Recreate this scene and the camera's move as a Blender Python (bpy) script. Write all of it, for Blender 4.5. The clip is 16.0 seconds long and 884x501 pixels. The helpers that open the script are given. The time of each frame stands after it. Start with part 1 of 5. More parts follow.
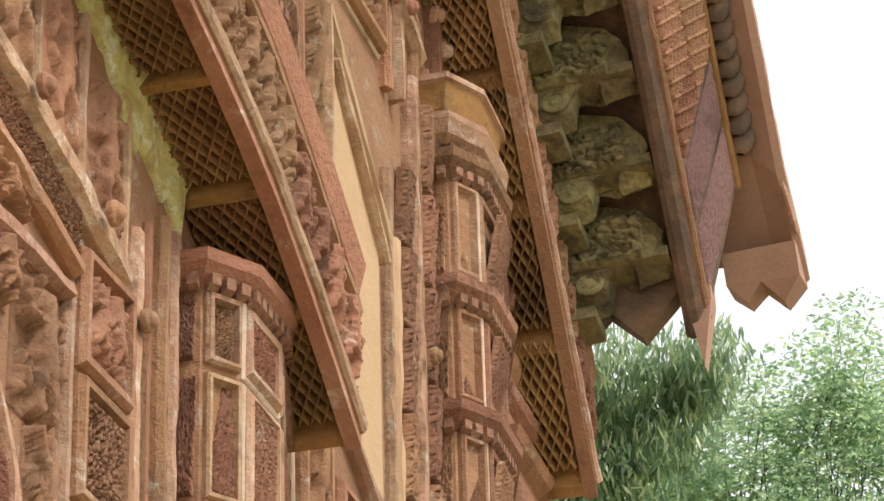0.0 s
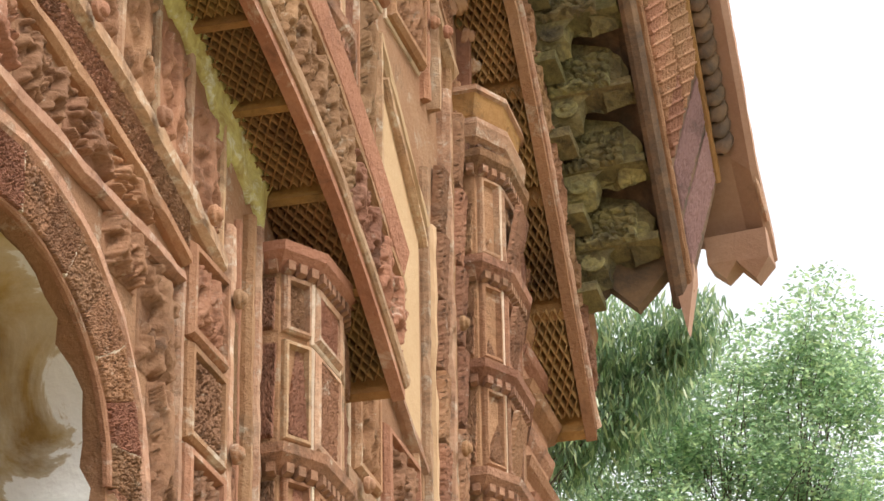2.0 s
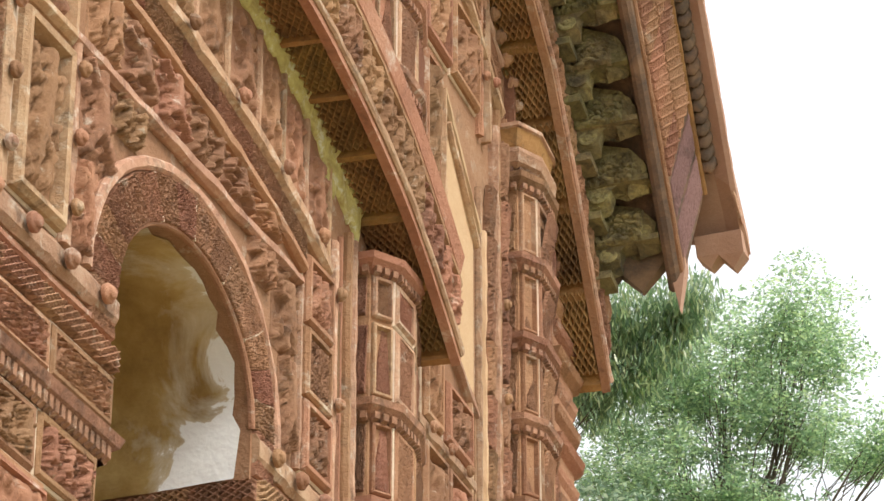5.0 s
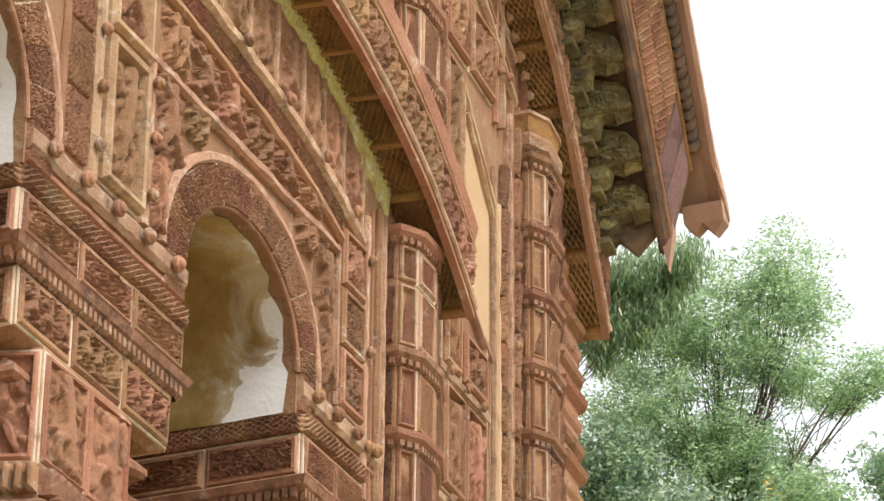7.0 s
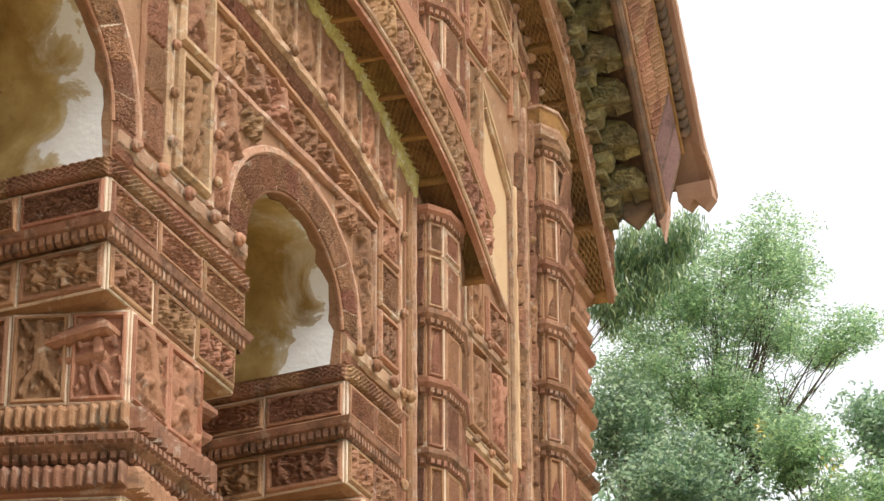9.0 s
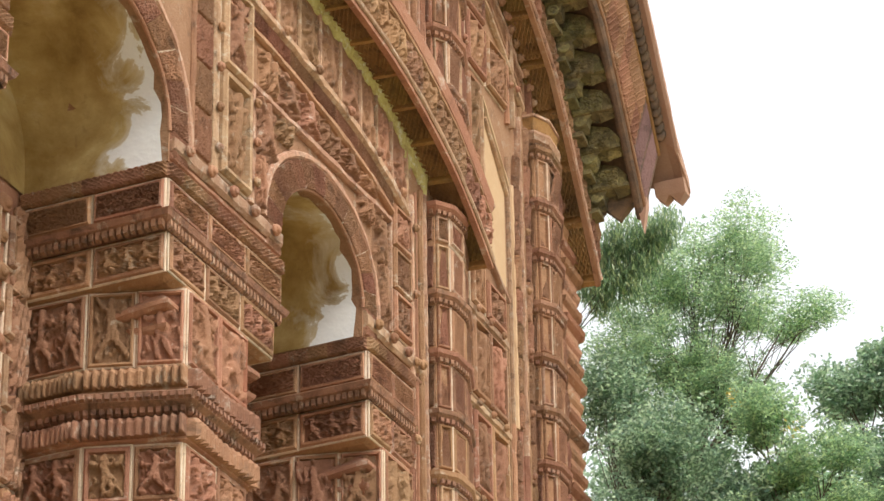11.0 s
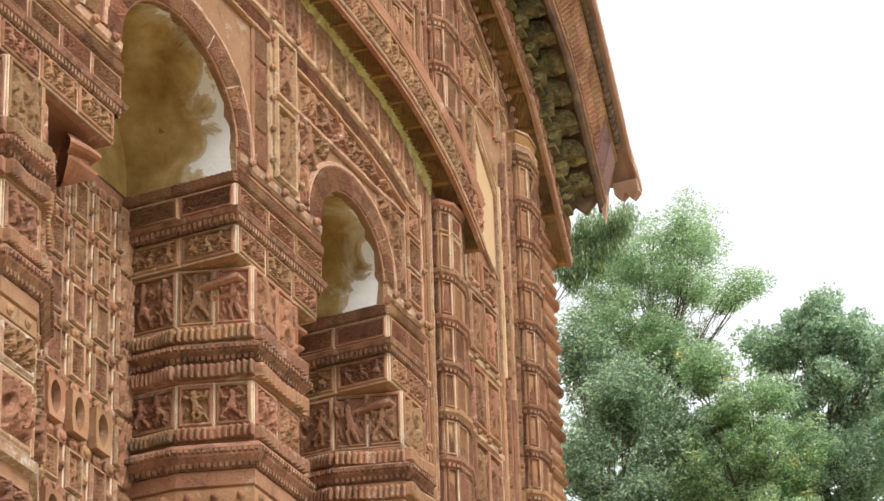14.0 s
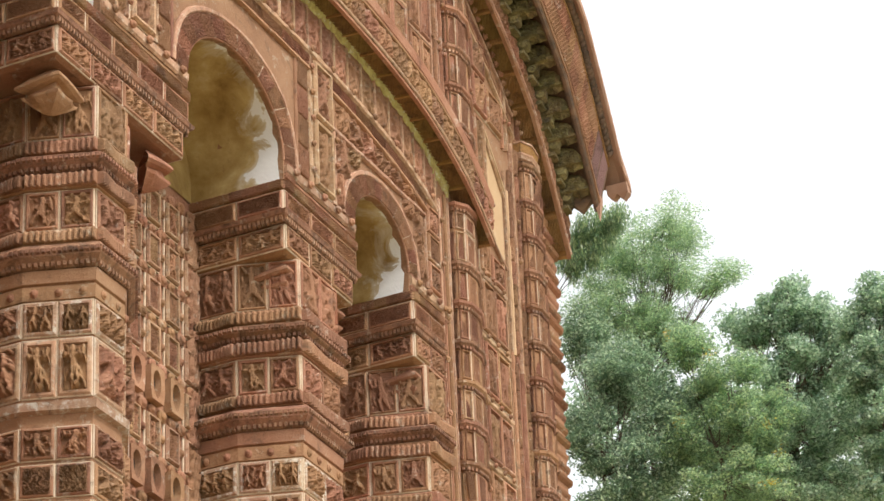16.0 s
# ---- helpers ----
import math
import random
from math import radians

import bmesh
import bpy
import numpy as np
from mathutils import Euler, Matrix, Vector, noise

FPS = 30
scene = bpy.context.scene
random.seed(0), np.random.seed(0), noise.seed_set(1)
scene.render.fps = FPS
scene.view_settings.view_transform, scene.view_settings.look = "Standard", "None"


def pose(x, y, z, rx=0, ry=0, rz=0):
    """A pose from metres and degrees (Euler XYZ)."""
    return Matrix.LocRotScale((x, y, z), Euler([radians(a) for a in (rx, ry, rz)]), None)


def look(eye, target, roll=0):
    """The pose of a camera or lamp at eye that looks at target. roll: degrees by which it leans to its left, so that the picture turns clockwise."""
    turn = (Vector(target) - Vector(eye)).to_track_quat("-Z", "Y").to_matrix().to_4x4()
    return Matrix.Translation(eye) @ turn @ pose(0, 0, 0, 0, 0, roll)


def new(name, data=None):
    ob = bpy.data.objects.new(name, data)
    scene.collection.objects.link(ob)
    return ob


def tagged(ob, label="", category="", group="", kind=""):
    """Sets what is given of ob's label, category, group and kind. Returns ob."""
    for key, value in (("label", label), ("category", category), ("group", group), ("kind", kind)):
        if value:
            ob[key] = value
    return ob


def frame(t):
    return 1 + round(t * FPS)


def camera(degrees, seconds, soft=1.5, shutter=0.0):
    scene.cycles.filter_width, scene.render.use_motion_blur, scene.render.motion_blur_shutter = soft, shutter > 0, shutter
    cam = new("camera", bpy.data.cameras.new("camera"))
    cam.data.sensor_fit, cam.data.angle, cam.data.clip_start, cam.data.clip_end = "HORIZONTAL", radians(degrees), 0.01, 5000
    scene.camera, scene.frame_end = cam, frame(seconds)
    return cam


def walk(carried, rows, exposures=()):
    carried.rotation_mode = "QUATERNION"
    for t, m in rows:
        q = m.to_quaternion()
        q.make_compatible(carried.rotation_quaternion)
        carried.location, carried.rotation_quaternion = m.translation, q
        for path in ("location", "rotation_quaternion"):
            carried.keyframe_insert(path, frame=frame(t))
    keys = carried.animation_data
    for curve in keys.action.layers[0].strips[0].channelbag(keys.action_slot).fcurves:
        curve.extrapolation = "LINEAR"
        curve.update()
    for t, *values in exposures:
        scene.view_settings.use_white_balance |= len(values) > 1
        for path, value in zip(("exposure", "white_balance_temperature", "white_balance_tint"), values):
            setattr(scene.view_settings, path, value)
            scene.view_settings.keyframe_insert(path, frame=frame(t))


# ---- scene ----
cam = camera(15.0, 16.0, soft=1.5)
PATH = [
    (0, (1.725, 2.972, 4.462), (0.298, 7.031, 7.010), -1.75),
    (0.5, (1.821, 2.732, 4.347), (0.378, 6.796, 6.877), -1.49),
    (1, (1.914, 2.494, 4.209), (0.454, 6.569, 6.713), -1.26),
    (1.5, (1.999, 2.232, 4.069), (0.529, 6.316, 6.551), -1.06),
    (2, (2.077, 1.926, 3.929), (0.604, 6.020, 6.395), -0.91),
    (2.5, (2.149, 1.578, 3.772), (0.681, 5.680, 6.226), -0.81),
    (3, (2.242, 1.238, 3.609), (0.768, 5.346, 6.049), -0.71),
    (3.5, (2.377, 0.920, 3.448), (0.878, 5.027, 5.874), -0.56),
    (6, (3.249, -0.675, 2.608), (1.572, 3.415, 4.944), 0.40),
    (6.5, (3.432, -1.016, 2.424), (1.726, 3.073, 4.742), 0.49),
    (7, (3.613, -1.358, 2.233), (1.881, 2.728, 4.535), 0.48),
    (7.5, (3.788, -1.690, 2.033), (2.033, 2.392, 4.327), 0.36),
    (8, (3.958, -2.012, 1.827), (2.181, 2.062, 4.117), 0.14),
    (8.5, (4.124, -2.330, 1.614), (2.329, 1.735, 3.906), -0.09),
    (9, (4.292, -2.667, 1.388), (2.484, 1.389, 3.686), -0.30),
    (11.5, (5.177, -4.536, 0.176), (3.350, -0.501, 2.497), -1.04),
    (12, (5.375, -4.968, -0.099), (3.549, -0.935, 2.225), -1.20),
    (12.5, (5.593, -5.451, -0.403), (3.769, -1.419, 1.926), -1.36),
    (13, (5.825, -5.976, -0.732), (4.003, -1.946, 1.601), -1.52),
    (13.5, (6.068, -6.528, -1.076), (4.246, -2.499, 1.259), -1.69),
    (14, (6.322, -7.086, -1.427), (4.498, -3.061, 0.912), -1.87),
    (14.5, (6.588, -7.638, -1.775), (4.758, -3.618, 0.568), -2.08),
    (15, (6.855, -8.200, -2.126), (5.018, -4.184, 0.220), -2.28),
    (15.5, (7.120, -8.772, -2.485), (5.278, -4.761, -0.135), -2.43),
    (16, (7.380, -9.349, -2.850), (5.530, -5.344, -0.497), -2.52),
]
walk(cam, [(t, look(eye, target, roll)) for t, eye, target, roll in PATH], exposures=[(0.0, -0.04), (3.0, 0.10), (8.0, 0.06), (16.0, 0.02)])

# ---- world, sun ----
SUN_ELEV, SUN_ROT = radians(51), radians(111)
world = bpy.data.worlds.new("bright_overcast_sky")
scene.world = world
world.use_nodes = True
wn = world.node_tree
wn.nodes.clear()
sky = wn.nodes.new("ShaderNodeTexSky")
sky.sky_type = "NISHITA"
sky.sun_disc = False
sky.sun_elevation, sky.sun_rotation = SUN_ELEV, SUN_ROT
sky.air_density, sky.dust_density, sky.ozone_density = 1.4, 6.0, 1.0
haze = wn.nodes.new("ShaderNodeHueSaturation")
haze.inputs["Saturation"].default_value = 0.25
haze.inputs["Value"].default_value = 1.0
veil = wn.nodes.new("ShaderNodeMixRGB")
veil.inputs["Fac"].default_value = 0.45
veil.inputs["Color2"].default_value = (9.0, 9.1, 9.3, 1)
bg = wn.nodes.new("ShaderNodeBackground")
bg.inputs["Strength"].default_value = 0.20
wo = wn.nodes.new("ShaderNodeOutputWorld")
wn.links.new(sky.outputs["Color"], haze.inputs["Color"])
wn.links.new(haze.outputs["Color"], veil.inputs["Color1"])
wn.links.new(veil.outputs["Color"], bg.inputs["Color"])
wn.links.new(bg.outputs["Background"], wo.inputs["Surface"])
sun_data = bpy.data.lights.new("sun", "SUN")
sun_data.energy, sun_data.angle, sun_data.color = 1.95, radians(9), (1.0, 0.95, 0.87)
sun = new("sun", sun_data)
sun.matrix_world = look((9, 2.5, 18), (0, 6, 6))


# ---- materials ----
def nodes_of(name):
    m = bpy.data.materials.new(name)
    m.use_nodes = True
    nt = m.node_tree
    b = nt.nodes["Principled BSDF"]
    return m, nt, b


def noise_tex(nt, scale, detail=6, rough=0.6, vec=None, dist=0.0):
    n = nt.nodes.new("ShaderNodeTexNoise")
    n.inputs["Scale"].default_value, n.inputs["Detail"].default_value = scale, detail
    n.inputs["Roughness"].default_value, n.inputs["Distortion"].default_value = rough, dist
    if vec:
        nt.links.new(vec, n.inputs["Vector"])
    return n.outputs["Fac"]


def ramp(nt, fac, stops):
    r = nt.nodes.new("ShaderNodeValToRGB")
    els = r.color_ramp.elements
    while len(els) < len(stops):
        els.new(0.5)
    for e, (p, col) in zip(els, stops):
        e.position, e.color = p, (*col, 1)
    nt.links.new(fac, r.inputs["Fac"])
    return r.outputs["Color"]


def mix(nt, a, b, fac, mode="MIX"):
    m = nt.nodes.new("ShaderNodeMixRGB")
    m.blend_type = mode
    for sock, v in ((m.inputs["Color1"], a), (m.inputs["Color2"], b), (m.inputs["Fac"], fac)):
        if isinstance(v, (int, float)):
            sock.default_value = v
        elif isinstance(v, tuple):
            sock.default_value = (*v, 1)
        else:
            nt.links.new(v, sock)
    return m.outputs["Color"]


def math_node(nt, op, a, b=0.0):
    m = nt.nodes.new("ShaderNodeMath")
    m.operation, m.use_clamp = op, False
    for sock, v in zip(m.inputs, (a, b)):
        if isinstance(v, (int, float)):
            sock.default_value = v
        else:
            nt.links.new(v, sock)
    return m.outputs[0]


def world_pos(nt):
    return nt.nodes.new("ShaderNodeNewGeometry").outputs["Position"]


def surface(name, low, mid, high, scale=5.0, grime=(0.05, 0.035, 0.025), grime_at=0.62, lime=0.0, lime_col=(0.55, 0.47, 0.37),
            rough=0.85, bump=0.5, vary=0.12, fine=105.0, streak=False):
    """A weathered mineral surface: three tones, dark grime patches, lime bloom, grain and pits."""
    m, nt, b = nodes_of(name)
    pos = world_pos(nt)
    big = noise_tex(nt, scale, 5, 0.65, pos)
    col = ramp(nt, big, [(0.32, low), (0.5, mid), (0.68, high)])
    grain = noise_tex(nt, fine, 4, 0.7, pos)
    col = mix(nt, col, mix(nt, low, high, grain), 0.5)
    patch_vec = pos
    if streak:
        mp = nt.nodes.new("ShaderNodeMapping")
        mp.inputs["Scale"].default_value = (1, 1, 0.25)
        nt.links.new(pos, mp.inputs["Vector"])
        patch_vec = mp.outputs["Vector"]
    dirt = noise_tex(nt, scale * 1.7, 8, 0.7, patch_vec, 0.6)
    dirt_f = ramp(nt, dirt, [(grime_at - 0.08, (0, 0, 0)), (grime_at + 0.12, (0.75, 0.75, 0.75))])
    col = mix(nt, col, grime, dirt_f)
    if lime > 0:
        bloom = noise_tex(nt, scale * 2.6, 7, 0.75, patch_vec, 0.3)
        bloom_f = ramp(nt, bloom, [(0.66 - 0.2 * lime, (0, 0, 0)), (0.78 - 0.2 * lime, (0.8, 0.8, 0.8))])
        col = mix(nt, col, lime_col, bloom_f)
    oi = nt.nodes.new("ShaderNodeObjectInfo")
    hs = nt.nodes.new("ShaderNodeHueSaturation")
    hs.inputs["Hue"].default_value = 0.5
    val = nt.nodes.new("ShaderNodeMapRange")
    val.inputs["To Min"].default_value, val.inputs["To Max"].default_value = 1 - vary, 1 + vary
    nt.links.new(oi.outputs["Random"], val.inputs["Value"])
    nt.links.new(val.outputs["Result"], hs.inputs["Value"])
    hue = nt.nodes.new("ShaderNodeMapRange")
    hue.inputs["To Min"].default_value, hue.inputs["To Max"].default_value = 0.5 - vary * 0.06, 0.5 + vary * 0.05
    turn = math_node(nt, "FRACT", math_node(nt, "MULTIPLY", oi.outputs["Random"], 7.13))
    nt.links.new(turn, hue.inputs["Value"])
    nt.links.new(hue.outputs["Result"], hs.inputs["Hue"])
    nt.links.new(col, hs.inputs["Color"])
    nt.links.new(hs.outputs["Color"], b.inputs["Base Color"])
    b.inputs["Roughness"].default_value = rough
    b.inputs["Specular IOR Level"].default_value = 0.25
    pits = math_node(nt, "ADD", math_node(nt, "MULTIPLY", noise_tex(nt, fine * 0.45, 5, 0.7, pos), 1.0), math_node(nt, "MULTIPLY", grain, 0.5))
    bp = nt.nodes.new("ShaderNodeBump")
    bp.inputs["Strength"].default_value, bp.inputs["Distance"].default_value = bump, 0.006
    nt.links.new(pits, bp.inputs["Height"])
    nt.links.new(bp.outputs["Normal"], b.inputs["Normal"])
    return m


TERRA = surface("terracotta", (0.225, 0.102, 0.055), (0.34, 0.17, 0.092), (0.46, 0.275, 0.165), 4.0, lime=0.45, vary=0.22, bump=1.0)
TERRA_DARK = surface("terracotta_dark_red", (0.18, 0.078, 0.044), (0.285, 0.132, 0.074), (0.39, 0.21, 0.125), 5.0, lime=0.28, bump=0.8, vary=0.2)
TERRA_PALE = surface("terracotta_pale", (0.28, 0.142, 0.08), (0.42, 0.235, 0.135), (0.56, 0.40, 0.265), 9.0, grime_at=0.60, lime=0.6, vary=0.2, bump=0.9)
TERRA_CARVED = surface("terracotta_carved", (0.18, 0.082, 0.043), (0.295, 0.147, 0.078), (0.43, 0.25, 0.145), 7.0, lime=0.34, bump=0.8, vary=0.24)
LEDGE = surface("ledge_weathered", (0.165, 0.078, 0.05), (0.32, 0.158, 0.092), (0.47, 0.27, 0.17), 8.0, grime_at=0.54, lime=0.42, bump=0.9)
LIMED = surface("limewashed_terracotta", (0.28, 0.14, 0.08), (0.42, 0.24, 0.14), (0.58, 0.43, 0.30), 8.0, grime_at=0.6, lime=0.85, lime_col=(0.66, 0.62, 0.54), bump=0.9)
SOFFIT = surface("soffit_ochre", (0.14, 0.07, 0.024), (0.28, 0.155, 0.055), (0.42, 0.265, 0.10), 6.0, grime=(0.07, 0.042, 0.024), grime_at=0.57, vary=0.25)
JOINT = surface("lime_mortar", (0.45, 0.31, 0.20), (0.60, 0.46, 0.32), (0.74, 0.66, 0.54), 9.0, lime=0.5)
MOSS = surface("mossy_plaster", (0.38, 0.30, 0.09), (0.56, 0.50, 0.17), (0.68, 0.66, 0.38), 11.0, grime=(0.26, 0.17, 0.06), grime_at=0.53, lime=0.6, lime_col=(0.66, 0.68, 0.58))
BRACKET = surface("bracket_lichen", (0.075, 0.066, 0.045), (0.20, 0.175, 0.09), (0.50, 0.43, 0.17), 12.0, grime=(0.05, 0.045, 0.038), grime_at=0.54, vary=0.3, bump=1.0)
# dark brown with darker patches, for the eave body, rope beads and tongues
DARKSTONE = surface("eave_dark_brown", (0.10, 0.07, 0.05), (0.20, 0.13, 0.08), (0.32, 0.21, 0.12), 6.0, grime=(0.075, 0.065, 0.055), grime_at=0.5)
OCHRE = surface("ochre_mortar", (0.20, 0.095, 0.03), (0.34, 0.18, 0.062), (0.47, 0.29, 0.12), 8.0)
CREAM = surface("cream_stone", (0.42, 0.26, 0.14), (0.50, 0.33, 0.19), (0.57, 0.41, 0.26), 3.0, grime_at=0.72, bump=0.45, vary=0.1, streak=True, lime=0.3)
BOARD = surface("eave_slab", (0.33, 0.185, 0.12), (0.43, 0.26, 0.175), (0.54, 0.37, 0.28), 3.0, grime_at=0.66, bump=0.3, vary=0.05, streak=True)
SLATE = surface("grey_violet_tile", (0.15, 0.085, 0.08), (0.21, 0.12, 0.11), (0.28, 0.17, 0.15), 6.0)
# near-black colour stands in for the shade of deep recesses
RECESS_SHADE = surface("recess_shade", (0.03, 0.024, 0.02), (0.055, 0.042, 0.032), (0.09, 0.065, 0.045), 9.0)


def plaster_material():
    """Cream lime plaster with yellow-brown damp stains and bare white patches."""
    m, nt, b = nodes_of("stained_plaster")
    pos = world_pos(nt)
    stain = noise_tex(nt, 3.2, 7, 0.62, pos, 0.25)
    col = ramp(nt, stain, [(0.30, (0.17, 0.095, 0.025)), (0.45, (0.33, 0.22, 0.07)), (0.60, (0.48, 0.36, 0.15)), (0.74, (0.62, 0.54, 0.34))])
    col = mix(nt, col, (0.22, 0.13, 0.05), ramp(nt, noise_tex(nt, 11, 8, 0.75, pos, 1.0), [(0.56, (0, 0, 0)), (0.72, (0.6, 0.6, 0.6))]))
    # bare white where the stained coat has come away, low on the outer edge of the far flank
    sep = nt.nodes.new("ShaderNodeSeparateXYZ")
    nt.links.new(pos, sep.inputs["Vector"])
    low_part = math_node(nt, "MULTIPLY", math_node(nt, "SUBTRACT", 6.34, sep.outputs["Z"]), 0.42)
    outer = math_node(nt, "MULTIPLY", math_node(nt, "ADD", sep.outputs["X"], 0.20), 1.5)
    loss = math_node(nt, "ADD", math_node(nt, "ADD", low_part, outer), noise_tex(nt, 5.5, 8, 0.62, pos, 0.8))
    col = mix(nt, col, (0.66, 0.64, 0.56), ramp(nt, loss, [(0.52, (0, 0, 0)), (0.66, (0.55, 0.55, 0.55))]))
    col = mix(nt, col, (0.78, 0.79, 0.78), ramp(nt, loss, [(0.655, (0, 0, 0)), (0.68, (1, 1, 1))]))
    nt.links.new(col, b.inputs["Base Color"])
    b.inputs["Roughness"].default_value = 0.75
    bp = nt.nodes.new("ShaderNodeBump")
    bp.inputs["Strength"].default_value, bp.inputs["Distance"].default_value = 0.35, 0.01
    nt.links.new(noise_tex(nt, 24, 6, 0.6, pos), bp.inputs["Height"])
    nt.links.new(bp.outputs["Normal"], b.inputs["Normal"])
    return m


PLASTER = plaster_material()


def leaf_material(name, dark, mid, light, trans=0.35):
    m, nt, b = nodes_of(name)
    geo = nt.nodes.new("ShaderNodeNewGeometry")
    # lightest leaves are coloured as glints, darkest ones as shade between them
    col = ramp(nt, geo.outputs["Random Per Island"], [(0.25, dark), (0.62, mid), (0.86, light)])
    col = mix(nt, col, mid, math_node(nt, "MULTIPLY", noise_tex(nt, 1.6, 3, 0.5, geo.outputs["Position"]), 0.35))
    nt.links.new(col, b.inputs["Base Color"])
    b.inputs["Roughness"].default_value = 0.34
    b.inputs["Specular IOR Level"].default_value = 0.8
    tr = nt.nodes.new("ShaderNodeBsdfTranslucent")
    nt.links.new(mix(nt, col, (0.60, 0.78, 0.40), 0.55), tr.inputs["Color"])
    ms = nt.nodes.new("ShaderNodeMixShader")
    ms.inputs["Fac"].default_value = trans
    nt.links.new(b.outputs["BSDF"], ms.inputs[1])
    nt.links.new(tr.outputs["BSDF"], ms.inputs[2])
    nt.links.new(ms.outputs["Shader"], nt.nodes["Material Output"].inputs["Surface"])
    return m


LEAF_FEATHER = leaf_material("feathery_leaf", (0.06, 0.15, 0.10), (0.32, 0.51, 0.37), (0.82, 0.91, 0.52), 0.66)
LEAF_BROAD = leaf_material("broad_leaf", (0.028, 0.08, 0.075), (0.22, 0.37, 0.33), (0.80, 0.90, 0.70), 0.58)
# broad leaf again, with haze and brightness put into its colour
LEAF_BRIGHTENED = leaf_material("brightened_broad_leaf", (0.06, 0.14, 0.125), (0.36, 0.53, 0.46), (0.84, 0.91, 0.78), 0.62)
LEAF_LONG = leaf_material("drooping_leaf", (0.05, 0.12, 0.085), (0.22, 0.36, 0.22), (0.66, 0.72, 0.40), 0.58)
FLOWER = leaf_material("yellow_flower", (0.55, 0.38, 0.03), (0.7, 0.5, 0.04), (0.8, 0.62, 0.1), 0.3)
BARK = surface("bark", (0.08, 0.065, 0.05), (0.16, 0.13, 0.10), (0.26, 0.21, 0.17), 9.0, bump=1.0)
# unseen ground, its colour lightened so that its bounce fills the soffits
EARTH = surface("dry_earth", (0.24, 0.17, 0.11), (0.36, 0.27, 0.17), (0.27, 0.27, 0.14), 0.8, bump=0.6)


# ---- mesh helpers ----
# Facade bays were drawn evenly; these rows shift them to fit the camera's view.
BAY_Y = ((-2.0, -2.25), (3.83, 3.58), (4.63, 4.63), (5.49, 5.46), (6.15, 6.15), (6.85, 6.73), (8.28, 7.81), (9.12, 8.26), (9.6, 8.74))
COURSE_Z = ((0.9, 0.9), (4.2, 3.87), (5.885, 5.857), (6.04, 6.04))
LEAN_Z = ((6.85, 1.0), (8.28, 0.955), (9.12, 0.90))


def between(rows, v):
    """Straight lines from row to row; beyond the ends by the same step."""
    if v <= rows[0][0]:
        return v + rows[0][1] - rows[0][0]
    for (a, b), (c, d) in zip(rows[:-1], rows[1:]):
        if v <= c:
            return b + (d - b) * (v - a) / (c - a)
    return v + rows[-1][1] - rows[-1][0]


def view_fitted(p):
    """A point of the drawn facade, shifted to fit the camera's view."""
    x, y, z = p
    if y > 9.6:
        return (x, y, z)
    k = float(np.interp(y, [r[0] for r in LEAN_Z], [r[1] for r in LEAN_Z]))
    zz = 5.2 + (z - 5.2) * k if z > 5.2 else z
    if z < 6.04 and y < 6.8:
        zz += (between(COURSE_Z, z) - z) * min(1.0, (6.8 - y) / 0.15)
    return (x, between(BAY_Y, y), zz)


def view_fitted_matrix(m):
    """The same view-fitting shift for the pose of a piece."""
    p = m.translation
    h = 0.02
    q = Vector(view_fitted(p))
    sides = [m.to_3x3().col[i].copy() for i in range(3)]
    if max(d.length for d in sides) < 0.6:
        out = Matrix([Vector(view_fitted(p + d)) - q for d in sides]).transposed().to_4x4()
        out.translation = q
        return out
    cols = [(Vector(view_fitted(p + d * h)) - Vector(view_fitted(p - d * h))) / (2 * h) for d in (Vector((1, 0, 0)), Vector((0, 1, 0)), Vector((0, 0, 1)))]
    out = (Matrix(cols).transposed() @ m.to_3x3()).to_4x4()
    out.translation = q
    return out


def thing(name, label, category, group="", kind="", at=(0, 0, 0)):
    ob = new(name)
    ob.location = at
    ob.empty_display_size = 0.1
    return tagged(ob, label, category, group, kind)


NOT_FACADE = ("ground", "trunk", "blossom")


def put(name, verts, faces, mat, parent=None, label="", smooth=False, kind=""):
    me = bpy.data.meshes.new(name)
    place = tuple if name in NOT_FACADE else view_fitted
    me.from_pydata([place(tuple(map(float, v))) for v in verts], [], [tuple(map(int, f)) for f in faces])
    if smooth:
        me.polygons.foreach_set("use_smooth", [True] * len(me.polygons))
    me.materials.append(mat)
    me.update()
    ob = new(name, me)
    if parent is not None:
        ob.parent = parent
        ob.matrix_parent_inverse = Matrix.Translation(-parent.location) if parent.parent is None else parent.matrix_parent_inverse
    if label or kind:
        tagged(ob, label, "", "", kind)
    return ob


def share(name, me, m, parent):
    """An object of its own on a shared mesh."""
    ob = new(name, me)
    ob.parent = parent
    ob.matrix_basis = view_fitted_matrix(m)
    return ob


